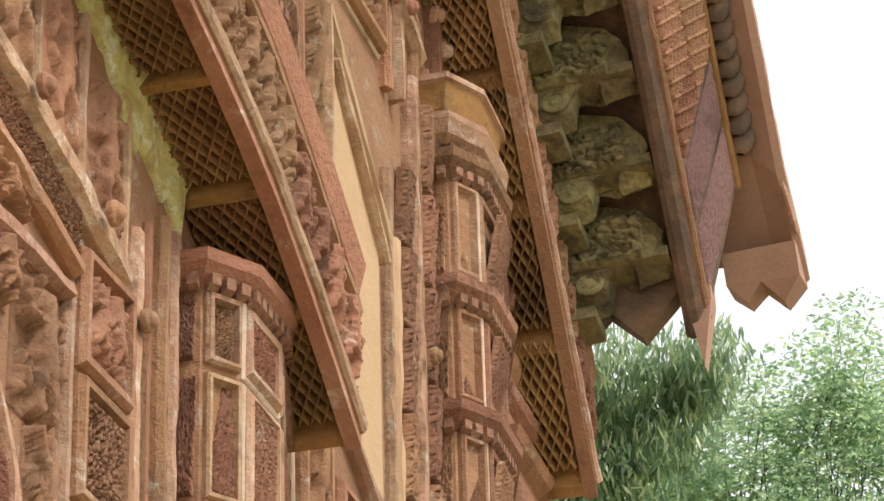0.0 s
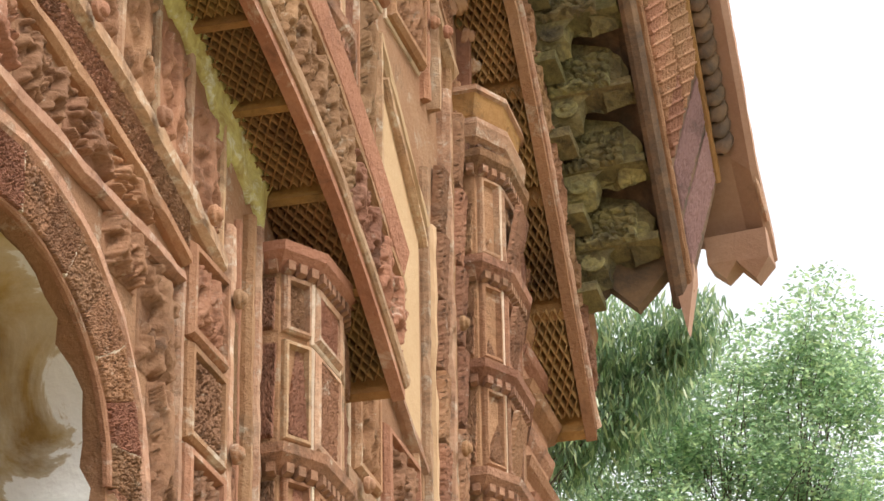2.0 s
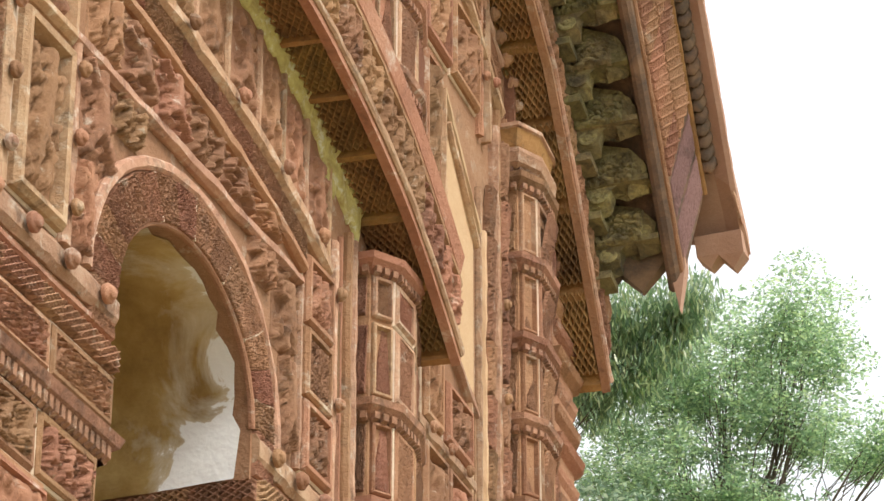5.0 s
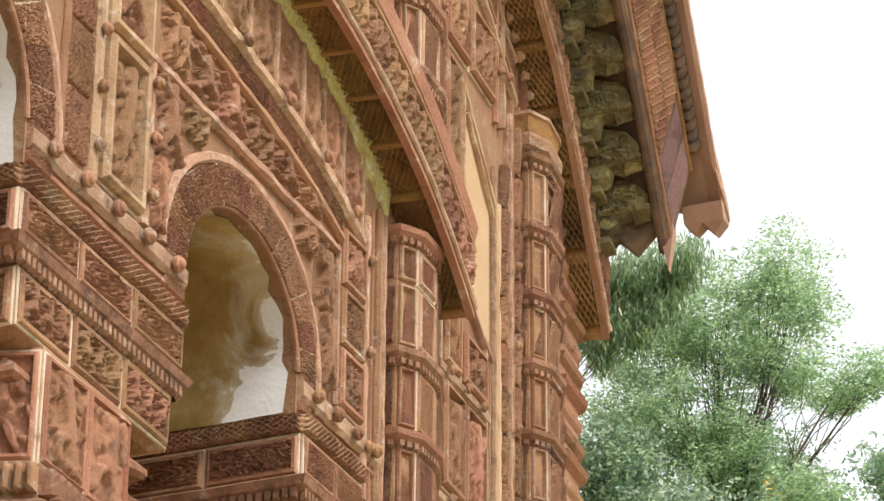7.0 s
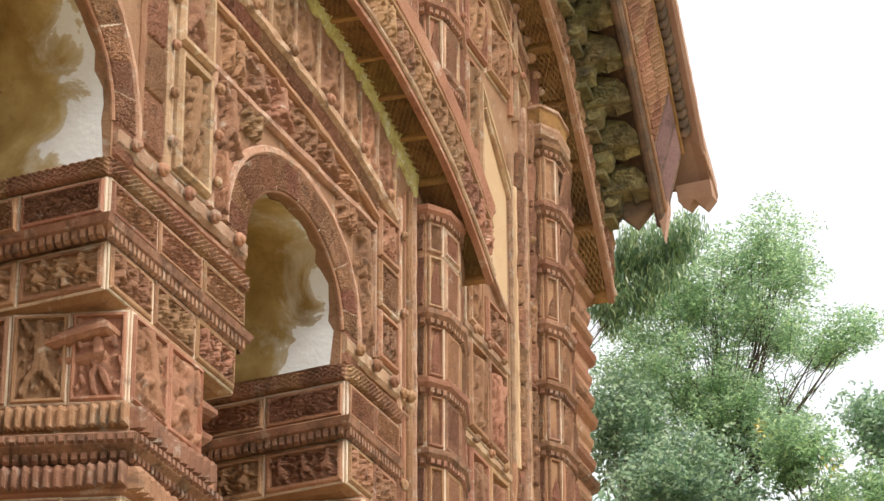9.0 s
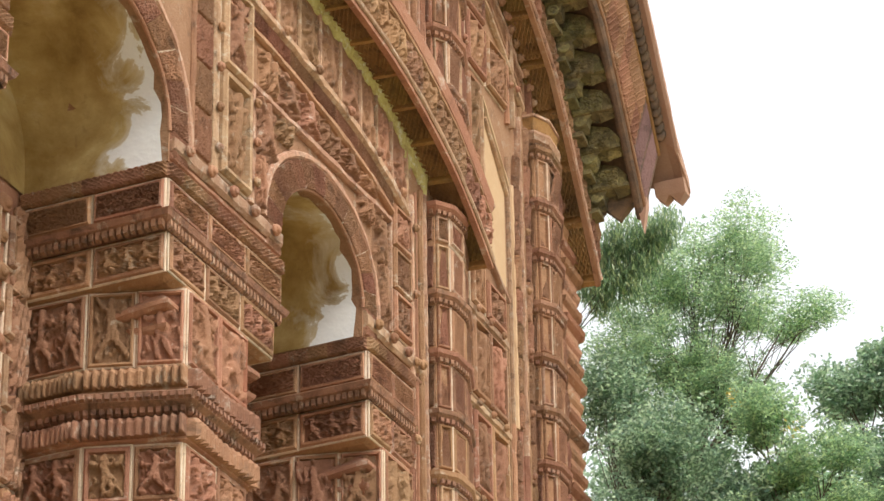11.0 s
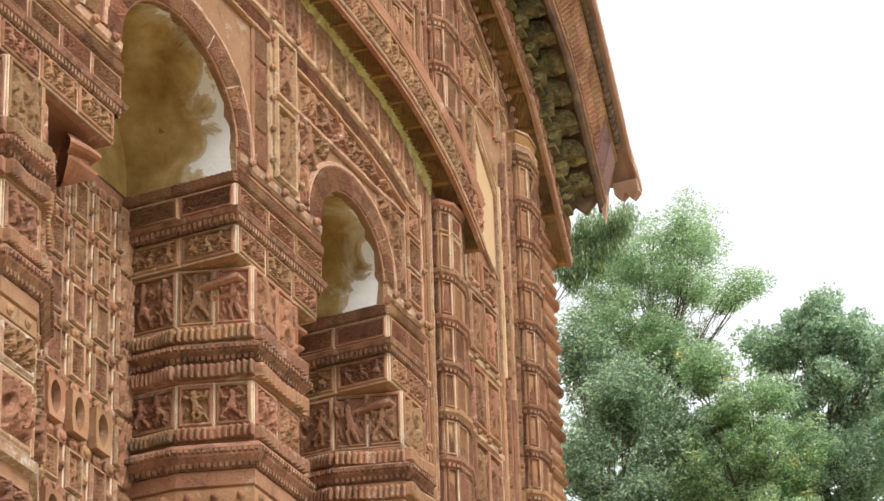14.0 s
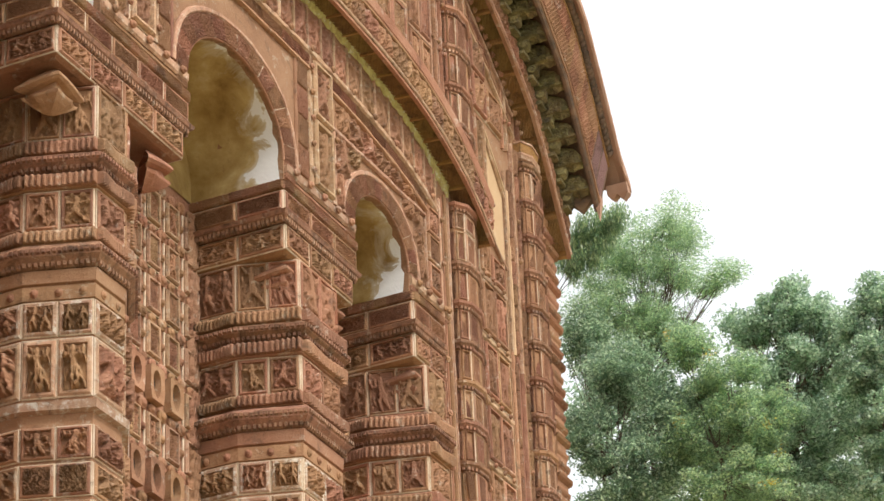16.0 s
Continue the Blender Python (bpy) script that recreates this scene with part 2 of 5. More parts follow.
class Builder:
    """Collects many small solids into one mesh."""

    def __init__(self):
        self.v, self.f = [], []

    def add(self, verts, faces):
        n = len(self.v)
        self.v += [tuple(map(float, p)) for p in verts]
        self.f += [tuple(i + n for i in f) for f in faces]

    def box(self, a, b, c=0.0):
        (x0, y0, z0), (x1, y1, z1) = a, b
        self.add([(x0, y0, z0), (x1, y0, z0), (x1, y1, z0), (x0, y1, z0), (x0, y0, z1), (x1, y0, z1), (x1, y1, z1), (x0, y1, z1)],
                 [(0, 3, 2, 1), (4, 5, 6, 7), (0, 1, 5, 4), (1, 2, 6, 5), (2, 3, 7, 6), (3, 0, 4, 7)])

    def put(self, name, mat, parent=None, label="", smooth=False, kind=""):
        return put(name, self.v, self.f, mat, parent, label, smooth, kind)


def offset_plan(poly, d):
    """An open plan line (x, y), moved outward (to its right-hand side, u x z) by d."""
    pts = [Vector(p) for p in poly]
    out = []
    for i, p in enumerate(pts):
        dirs = []
        if i > 0:
            dirs.append((p - pts[i - 1]).normalized())
        if i < len(pts) - 1:
            dirs.append((pts[i + 1] - p).normalized())
        ns = [Vector((u.y, -u.x)) for u in dirs]
        n = sum(ns, Vector((0, 0))).normalized()
        out.append(p + n * (d / max(0.35, n.dot(ns[0]))))
    return [(p.x, p.y) for p in out]


def prism_rings(poly, levels):
    """A solid from an open plan line, closed along its ends: levels are (z, outward offset)."""
    verts, faces = [], []
    k = len(poly)
    for z, d in levels:
        verts += [(x, y, z) for x, y in offset_plan(poly, d)]
    for a in range(len(levels) - 1):
        for i in range(k):
            j = (i + 1) % k
            faces.append((a * k + i, a * k + j, (a + 1) * k + j, (a + 1) * k + i))
    faces.append(tuple(reversed(range(k))))
    faces.append(tuple(range((len(levels) - 1) * k, len(levels) * k)))
    return verts, faces


def strip(pts, w, x0, h, closed=False, flat=0.55):
    """A raised moulding on a wall facing +x, along points (y, z): base at x0, h proud, w wide."""
    P = []
    src = [Vector(p) for p in pts]
    for i in range(len(src) if closed else len(src) - 1):
        a, b = src[i], src[(i + 1) % len(src)]
        k = max(1, int((b - a).length / 0.045))
        P += [a.lerp(b, j / k) for j in range(k)]
    if not closed:
        P.append(src[-1])
    n = len(P)
    verts, faces = [], []
    for i, p in enumerate(P):
        a = P[(i - 1) % n] if closed or i > 0 else None
        b = P[(i + 1) % n] if closed or i < n - 1 else None
        us = []
        if a is not None:
            us.append((p - a).normalized())
        if b is not None:
            us.append((b - p).normalized())
        ns = [Vector((-u.y, u.x)) for u in us]
        m = sum(ns, Vector((0, 0)))
        m = m.normalized() if m.length > 1e-6 else ns[0]
        s = 1 / max(0.4, m.dot(ns[0]))
        for k, x in ((-0.5, -0.004), (-0.5, h * 0.5), (-0.5 * flat, h), (0.5 * flat, h), (0.5, h * 0.5), (0.5, -0.004)):
            wear = noise.noise(Vector((p.x * 9, p.y * 9, k * 7 + w * 50)))
            chip = min(0.0, noise.noise(Vector((p.x * 23, p.y * 23, k * 3 + 5))) + 0.15)
            q = p + m * (s * k * w * (1 + 0.07 * wear))
            verts.append((x0 + x + (h * (0.12 * wear + 0.4 * chip) if x > 0 else 0), q.x, q.y))
    c = 6
    for i in range(n if closed else n - 1):
        j = (i + 1) % n
        for k in range(c - 1):
            faces.append((i * c + k, i * c + k + 1, j * c + k + 1, j * c + k))
    if not closed:
        faces.append(tuple(range(c)))
        faces.append(tuple(reversed(range((n - 1) * c, n * c))))
    return verts, faces


def moulding(pts, w, h, mat, parent, x0=0.0, closed=False, name="moulding", flat=0.55):
    """A raised strip along a line, its edges worn and slightly uneven."""
    fine = []
    for (ya, za), (yb, zb) in zip(pts[:-1], pts[1:]):
        k = max(1, int(math.hypot(yb - ya, zb - za) / 0.035))
        fine += [(ya + (yb - ya) * i / k, za + (zb - za) * i / k) for i in range(k)]
    fine.append(pts[-1])
    v, f = strip(fine, w * 0.8, x0, h * 0.6, closed, flat)
    amp = min(0.0045, 0.09 * w)
    v = [tuple(Vector(p) + worn(p) * amp) for p in v]
    return put(name, v, f, mat, parent)


def worn(p):
    q = Vector(p)
    a, b = noise.noise_vector(q * 14), noise.noise_vector(q * 37)
    d = a * 0.9 + b * 0.7
    return Vector((min(0.0, d.x) * 1.3, d.y, d.z))


def roughened(verts, faces, cuts, amp, freq=26.0):
    """The same shape, cut finer and weathered out of true."""
    bm = bmesh.new()
    vs = [bm.verts.new(p) for p in verts]
    for fc in faces:
        bm.faces.new([vs[i] for i in fc])
    bmesh.ops.triangulate(bm, faces=bm.faces[:])
    bmesh.ops.subdivide_edges(bm, edges=bm.edges[:], cuts=cuts, use_grid_fill=True)
    for vt in bm.verts:
        vt.co += noise.noise_vector(vt.co * freq) * amp + noise.noise_vector(vt.co * freq * 2.4) * amp * 0.6
    bm.verts.index_update()
    out = [tuple(vt.co) for vt in bm.verts], [tuple(q.index for q in fc.verts) for fc in bm.faces]
    bm.free()
    return out


# ---- carved relief panels: unit squares, u across, v up, n out ----
N_GRID = 38


def relief_mesh(name, height, depth, mat, n=N_GRID):
    """A carved tile from a height field on the unit square; its rim turns back into the wall."""
    u = np.linspace(0, 1, n)
    U, V = np.meshgrid(u, u)
    Hh = height(U, V)
    rim = np.minimum(np.minimum(U, 1 - U), np.minimum(V, 1 - V))
    Hh = np.where(rim < 1e-6, -0.5, Hh)
    verts = np.stack([U, V, Hh * depth], -1).reshape(-1, 3)
    i = np.arange(n * n).reshape(n, n)
    faces = np.stack([i[:-1, :-1], i[:-1, 1:], i[1:, 1:], i[1:, :-1]], -1).reshape(-1, 4)
    me = bpy.data.meshes.new(name)
    me.from_pydata(verts.tolist(), [], faces.tolist())
    me.polygons.foreach_set("use_smooth", [True] * len(me.polygons))
    me.materials.append(mat)
    return me, verts, faces


def capsule(U, V, a, b, r, aspect=1.0):
    ax, ay, bx, by = a[0] * aspect, a[1], b[0] * aspect, b[1]
    X, Y = U * aspect, V
    dx, dy = bx - ax, by - ay
    t = np.clip(((X - ax) * dx + (Y - ay) * dy) / (dx * dx + dy * dy + 1e-9), 0, 1)
    d = np.hypot(X - ax - t * dx, Y - ay - t * dy)
    return np.sqrt(np.maximum(0, 1 - (d / r) ** 2)) * r


def figure_field(rng, count, aspect):
    """Plain rounded limbs and trunks with cut drapery, as worn carving shows them."""
    parts = []
    for k in range(count):
        cx = (k + 0.5) / count + rng.uniform(-0.05, 0.05)
        lean = rng.uniform(-0.14, 0.14) / count
        s = rng.uniform(0.9, 1.08)
        hip, neck = (cx - lean / 2, 0.40), (cx + lean / 2, 0.70 * s)
        parts.append((hip, neck, 0.075, 1.0))
        parts.append(((hip[0] - 0.03, 0.40), (hip[0] + 0.03, 0.42), 0.10, 0.95))
        parts.append(((neck[0], neck[1] + 0.09), (neck[0] + 0.01, neck[1] + 0.13), 0.065, 1.0))
        parts.append(((neck[0] - 0.02, neck[1] + 0.18), (neck[0] + 0.02, neck[1] + 0.19), 0.04, 0.8))
        for side in (-1, 1):
            knee = (hip[0] + side * rng.uniform(0.06, 0.24) / count * 1.3, 0.24 + rng.uniform(-0.06, 0.10))
            foot = (knee[0] + side * rng.uniform(-0.14, 0.12) / count, 0.07 + rng.uniform(0, 0.05))
            elbow = (neck[0] + side * rng.uniform(0.14, 0.32) / count * 1.2, neck[1] + rng.uniform(-0.22, 0.10))
            palm = (elbow[0] + side * rng.uniform(-0.10, 0.14) / count, elbow[1] + rng.uniform(-0.16, 0.24))
            parts += [(hip, knee, 0.052, 0.9), (knee, foot, 0.042, 0.8), (neck, elbow, 0.042, 0.85), (elbow, palm, 0.036, 0.8)]
    for _ in range(26 * count):
        p = (rng.uniform(0.04, 0.96), rng.uniform(0.04, 0.96))
        parts.append((p, (p[0] + rng.uniform(-0.09, 0.09), p[1] + rng.uniform(-0.09, 0.09)), rng.uniform(0.018, 0.038), rng.uniform(0.35, 0.75)))

    def field(U, V):
        Hh = np.zeros_like(U)
        for a, b, r, top in parts:
            Hh = np.maximum(Hh, np.minimum(1.0, capsule(U, V, a, b, r, aspect) / r * 1.25) * top)
        cut = 0.10 * np.sin((U * 31 + 5 * np.sin(V * 9))) * np.sin(V * 37 + 4 * np.sin(U * 11))
        return np.clip(Hh + cut * (Hh > 0.15), 0, 1)
    return field


def vine_field(seed, freq):
    """Curling stems cut deep: ridges of a folded noise, with small buds."""
    def field(U, V):
        out = np.zeros_like(U)
        for idx in np.ndindex(U.shape):
            x, y = U[idx] * freq, V[idx] * freq
            a = noise.noise(Vector((x * 1.1 + seed * 3.1, y * 1.1, seed)))
            b = noise.noise(Vector((x * 2.3 + 9, y * 2.3 + seed, seed * 2.0)))
            w = abs(math.sin(5.2 * a + 2.2 * b + 0.9 * math.sin(x * 1.7) * math.cos(y * 1.9)))
            out[idx] = max(0.0, min(1.0, (w - 0.32) * 2.4))
        return out
    return field


def ring_field(U, V):
    r = np.hypot(U - 0.5, V - 0.5)
    a = np.arctan2(V - 0.5, U - 0.5)
    w = 0.5 + 0.5 * np.cos(r * 62)
    petal = 0.5 + 0.5 * np.cos(a * 14 + 3 * np.sin(r * 30))
    return np.clip(w * 0.6 + petal * 0.5 - 0.25, 0, 1)


def lattice_field(k):
    """Rows of small diamond pits between crossing bars."""
    def field(U, V):
        p, q = (U + V) * k, (U - V) * k
        d = np.maximum(np.abs(p - np.floor(p) - 0.5), np.abs(q - np.floor(q) - 0.5))
        return np.where(d > 0.34, 1.0, 0.0)
    return field


def leaf_row_field(k):
    """Upright petals side by side."""
    def field(U, V):
        f = U * k - np.floor(U * k) - 0.5
        return np.clip(1.0 - (f / 0.46) ** 2 - np.maximum(0, V - 0.75) * 1.5, 0, 1) * (0.75 + 0.25 * np.cos(f * 20))
    return field


rng0 = random.Random(4)
RELIEF = {
    "figure": [relief_mesh("figure_tile", figure_field(rng0, 1, 0.6), 1.0, TERRA_CARVED) for _ in range(7)],
    "pair": [relief_mesh("pair_tile", figure_field(rng0, 2, 1.4), 1.0, TERRA_CARVED) for _ in range(5)],
    "crowd": [relief_mesh("crowd_tile", figure_field(rng0, 3, 2.0), 1.0, TERRA_CARVED) for _ in range(4)],
    "vine": [relief_mesh("vine_tile", vine_field(s + 1, 9.0), 1.0, TERRA_CARVED, 52) for s in range(3)],
    "scroll": [relief_mesh("scroll_tile", vine_field(s + 11, 17.0), 1.0, TERRA_DARK, 76) for s in range(3)],
    "ring": [relief_mesh("ring_tile", ring_field, 1.0, TERRA_DARK, 38)],
    "lattice": [relief_mesh("lattice_tile", lattice_field(6), 1.0, SOFFIT, 73)],
    "mesh": [relief_mesh("mesh_tile", lattice_field(3), 1.0, TERRA, 37)],
    "lichen": [relief_mesh("lichen_tile", vine_field(s + 31, 4.0), 1.0, BRACKET, 34) for s in range(3)],
    "petal": [relief_mesh("petal_tile", leaf_row_field(12), 1.0, TERRA, 50)],
}
rng = random.Random(12)


def panel(kind, parent, o, u, v, n, w, h, depth=0.02, name="carved_panel"):
    """A carved tile whose lower corner is o, along unit directions u and v, facing n."""
    if kind in ("figure", "pair", "crowd"):
        kind = "crowd" if w > 1.7 * h else "pair" if w > 0.95 * h else "figure"
    me = rng.choice(RELIEF[kind])[0]
    depth *= 0.75 if kind in ("vine", "scroll") else 1.25
    if kind in ("figure", "pair", "crowd", "vine", "scroll", "lichen") and rng.random() < 0.5:
        o, u = Vector(o) + Vector(u) * w, -Vector(u)
        m = Matrix((Vector(u) * w, Vector(v) * h, Vector(n) * depth)).transposed().to_4x4()
    else:
        m = Matrix((Vector(u) * w, Vector(v) * h, Vector(n) * depth)).transposed().to_4x4()
    m.translation = Vector(o) + Vector(n) * 0.003
    return share(name, me, m, parent)


def quad_panel(kind, parent, c00, c10, c11, c01, depth, mat=None, name="carved_panel"):
    """A carved tile bent onto four corners of a wall facing +x."""
    me, verts, faces = rng.choice(RELIEF[kind])
    c00, c10, c11, c01 = (np.array(c, float) for c in (c00, c10, c11, c01))
    a, b = verts[:, :1], verts[:, 1:2]
    pos = c00 * (1 - a) * (1 - b) + c10 * a * (1 - b) + c11 * a * b + c01 * (1 - a) * b
    nrm = np.cross(c10 - c00, c01 - c00)
    pos = pos + nrm / np.linalg.norm(nrm) * (verts[:, 2:] * depth * 1.0 + 0.003)
    return put(name, pos, faces, mat or me.materials[0], parent, smooth=True)


def lathe(name, prof, mat, seg=14):
    """A turned knob: prof is (radius, height along n)."""
    verts, faces = [], []
    for r, h in prof:
        verts += [(r * math.cos(2 * math.pi * k / seg), r * math.sin(2 * math.pi * k / seg), h) for k in range(seg)]
    for a in range(len(prof) - 1):
        for k in range(seg):
            j = (k + 1) % seg
            faces.append((a * seg + k, a * seg + j, (a + 1) * seg + j, (a + 1) * seg + k))
    faces.append(tuple(range((len(prof) - 1) * seg, len(prof) * seg)))
    me = bpy.data.meshes.new(name)
    me.from_pydata(verts, [], faces)
    me.polygons.foreach_set("use_smooth", [True] * len(me.polygons))
    me.materials.append(mat)
    return me


BOSS = lathe("boss", [(0.019, -0.004), (0.020, 0.004), (0.017, 0.008), (0.014, 0.007), (0.013, 0.012), (0.009, 0.016), (0.004, 0.017)], TERRA)
FACE_X = Matrix(((0, 0, 1), (1, 0, 0), (0, 1, 0))).to_4x4()  # knob axis to +x


def boss(parent, y, z, x=0.0, s=1.0):
    m = Matrix.Translation((x, y, z)) @ FACE_X @ Matrix.Diagonal((s, s, s, 1))
    return share("boss", BOSS, m, parent)


def rim(o, u, v, nn, w, h, bar, proud, mat, parent, name="frame"):
    """A mitred raised frame of w by h on any face, lower corner o."""
    o, u, v, nn = Vector(o), Vector(u), Vector(v), Vector(nn)
    verts, faces = [], []
    for a, b, k in ((0, 0, -0.003), (0, 0, proud * 0.6), (bar * 0.3, bar * 0.3, proud), (bar * 0.75, bar * 0.75, proud), (bar, bar, -0.003)):
        for p, q in ((a, b), (w - a, b), (w - a, h - b), (a, h - b)):
            j1, j2 = noise.noise((o + u * p * 40) * 5) * 0.0025, noise.noise((o + v * q * 40) * 7) * 0.0025
            verts.append(o + u * (p + j1) + v * (q + j2) + nn * (k + (j1 + j2) * (k > 0)))
    for r_ in range(4):
        for i in range(4):
            j = (i + 1) % 4
            faces.append((r_ * 4 + i, r_ * 4 + j, r_ * 4 + 4 + j, r_ * 4 + 4 + i))
    return put(name, verts, faces, mat, parent)


EY, EZ, EX = Vector((0, 1, 0)), Vector((0, 0, 1)), Vector((1, 0, 0))


def joint(o, u, v, nn, w, h, parent):
    """A thin line of pale mortar round a tile."""
    return rim(o, u, v, nn, w, h, 0.011, 0.007, JOINT, parent, "mortar_joint")


def framed(parent, kind, y0, y1, z0, z1, x0=0.0, bar=0.022, depth=0.028, mat=TERRA, proud=0.026):
    """A carved tile on the facade inside a raised frame."""
    joint((x0, y0 - 0.007, z0 - 0.007), EY, EZ, EX, y1 - y0 + 0.014, z1 - z0 + 0.014, parent)
    fr_ = rim((x0, y0, z0), EY, EZ, EX, y1 - y0, z1 - z0, bar, proud, mat, parent)
    panel(kind, fr_, (x0, y0 + bar, z0 + bar), EY, EZ, EX, y1 - y0 - 2 * bar, z1 - z0 - 2 * bar, depth)


# ---- the curves of the roof lines ----
MID = 4.23   # the facade's axis


def curve_low(y):
    return 7.36 - 0.61 * (abs(y - MID) / 3.09) ** 3.2


def curve_mid(y):
    return 9.07 - 1.66 * (abs(y - MID) / 4.92) ** 3.1


def curve_top(y):
    return 9.36 - 1.63 * (abs(y - MID) / 4.83) ** 3.0


SPRING = 6.17
ARCHES = [(2.64, 0.33), (4.23, 0.40), (5.82, 0.33)]
COLUMNS = [3.40, 5.06]
Y0, Y1 = -0.7, 9.12
Z_PLINTH = 0.9
THICK = 0.575
COL_DEEP = 0.57


def arc(yc, r, n=18, a0=0.0, a1=math.pi):
    return [(yc - r * math.cos(a0 + (a1 - a0) * k / n), SPRING + (1.0 if abs(yc - MID) < 0.01 else 0.90) * r * math.sin(a0 + (a1 - a0) * k / n)) for k in range(n + 1)]


# ---- ground and plinth ----
ground_v, ground_f = [], []
gx = np.sign(np.linspace(-1, 1, 81)) * np.abs(np.linspace(-1, 1, 81)) ** 3 * 900
for a in gx:
    for b_ in gx:
        away = min(1.0, max(0.0, max(a - 2.2, -1.5 - b_) / 7.0))
        ground_v.append((a, b_, 0.06 * noise.noise(Vector((a * 0.2, b_ * 0.2, 0))) - 5.0 * away * away * (3 - 2 * away)))
for a in range(80):
    for b_ in range(80):
        k = a * 81 + b_
        ground_f.append((k, k + 81, k + 82, k + 1))
tagged(put("ground", ground_v, ground_f, EARTH, smooth=True), "dry earth with thin grass round the temple", "ground", kind="structure")

plinth = Builder()
plinth.box((-9.0, Y0 - 0.3, -0.2), (0.35, Y1 + 0.35, Z_PLINTH - 0.12))
plinth.box((-9.0, Y0 - 0.2, -0.2), (0.25, Y1 + 0.25, Z_PLINTH))
tagged(plinth.put("plinth", TERRA), "stepped terracotta brick plinth of the temple", "plinth", kind="structure")

# ---- facade wall ----
wall = thing("wall_facade", "carved terracotta temple wall with arches and moulded frames", "wall", kind="structure")
outline = [(Y0, 6.05)]
for yc, r in ARCHES:
    pts = arc(yc, r)
    outline += [(yc - r, 6.05)] + pts + [(yc + r, 6.05)]
outline += [(6.46, 6.05), (6.46, Z_PLINTH), (Y1, Z_PLINTH)]
top = [(y, curve_top(y) + 0.12) for y in np.linspace(Y1, Y0, 40)]
outline += top
front = [(0.0, y, z) for y, z in outline]
back = [(-THICK, y, z) for y, z in outline]
n = len(outline)
put("wall_body", front + back, [tuple(range(n)), tuple(reversed(range(n, 2 * n)))] + [(i, i + n, (i + 1) % n + n, (i + 1) % n) for i in range(n)], TERRA, wall)
left = Builder()
left.box((-THICK, Y0, Z_PLINTH), (0, 1.6, 6.05))
left.put("wall_body", TERRA, wall)
side = Builder()
side.box((-8.5, Y1 - 0.6, Z_PLINTH), (-THICK - 0.002, Y1 - 0.02, 7.6))
side.box((-8.5, Y0, Z_PLINTH), (-THICK - 0.002, Y0 + 0.6, 7.6))
side.box((-8.5, Y0 + 0.6, Z_PLINTH), (-8.0, Y1 - 0.6, 7.6))
tagged(side.put("wall_side", TERRA), "plain terracotta side walls of the temple", "wall", kind="structure")

# veranda behind the arches: studded inner wall and plastered vaults
inner = thing("wall_inner", "inner veranda wall with studded terracotta tiles and small niches", "wall", kind="structure")
ib = Builder()
ib.box((-THICK - 0.9, Y0 + 0.61, Z_PLINTH), (-THICK - 0.004, Y1 - 0.61, 7.4))
ib.put("wall_body", TERRA, inner)
for yc, r in ARCHES:
    lin = arc(yc, r + 0.012, 24)
    lin = [(yc - r - 0.012, 6.052)] + lin + [(yc + r + 0.012, 6.052)]
    rr = random.Random(int(yc * 100))
    v, f = [], []
    xs = np.linspace(-0.03, -THICK + 0.002, 9)
    for k, (y, z) in enumerate(lin):
        ragged = 0.025 * noise.noise(Vector((k * 0.7, yc, 3))) + 0.014 * noise.noise(Vector((k * 2.1, yc, 8)))
        for a, x in enumerate(xs):
            fade = 1 - a / 8
            dy, dz = yc - y, SPRING - z if z > SPRING else 0
            L = math.hypot(dy, dz) or 1
            q = 0.016 + 0.006 * noise.noise(Vector((x * 6, y * 6, z * 6)))
            v.append((x + ragged * fade, y + dy / L * q, z + dz / L * q))
    m9 = len(xs)
    for k in range(len(lin) - 1):
        for a in range(m9 - 1):
            f.append((k * m9 + a, k * m9 + a + 1, (k + 1) * m9 + a + 1, (k + 1) * m9 + a))
    put("vault_plaster", v, f, PLASTER, inner, "stained cream lime plaster", True)
    lun = [(-THICK + 0.004, y, z) for y, z in lin]
    put("lunette", lun, [tuple(range(len(lun)))], PLASTER, inner, "stained cream lime plaster")

# studded tiles of the inner wall, seen between the columns
def niche(y, z, w, h):
    """A small almond-shaped opening in a raised tile, its back coloured dark as shade."""
    n = 20
    x0, x1 = -THICK + 0.002, -THICK + 0.045
    hole = [(y + w * 0.33 * math.sin(2 * math.pi * k / n) * abs(math.cos(math.pi * k / n - math.pi / 2)) ** 0.35, z - h * 0.40 * math.cos(2 * math.pi * k / n)) for k in range(n)]
    edge = []
    for py, pz in hole:
        dy, dz = (py - y) / (w / 2), (pz - z) / (h / 2)
        m = max(abs(dy), abs(dz), 1e-3)
        edge.append((y + dy / m * w / 2, z + dz / m * h / 2))
    v = [(x0, *p) for p in edge] + [(x1, *p) for p in edge] + [(x1 - 0.004, *p) for p in hole] + [(x0 + 0.002, y + (p[0] - y) * 0.9, z + (p[1] - z) * 0.9) for p in hole]
    f = [(r * n + k, r * n + (k + 1) % n, (r + 1) * n + (k + 1) % n, (r + 1) * n + k) for r in range(3) for k in range(n)]
    tile = put("niche_tile", v, f, TERRA, inner)
    put("niche_back", v[3 * n:], [tuple(range(n))], RECESS_SHADE, tile, "niche back painted dark as recess shade")


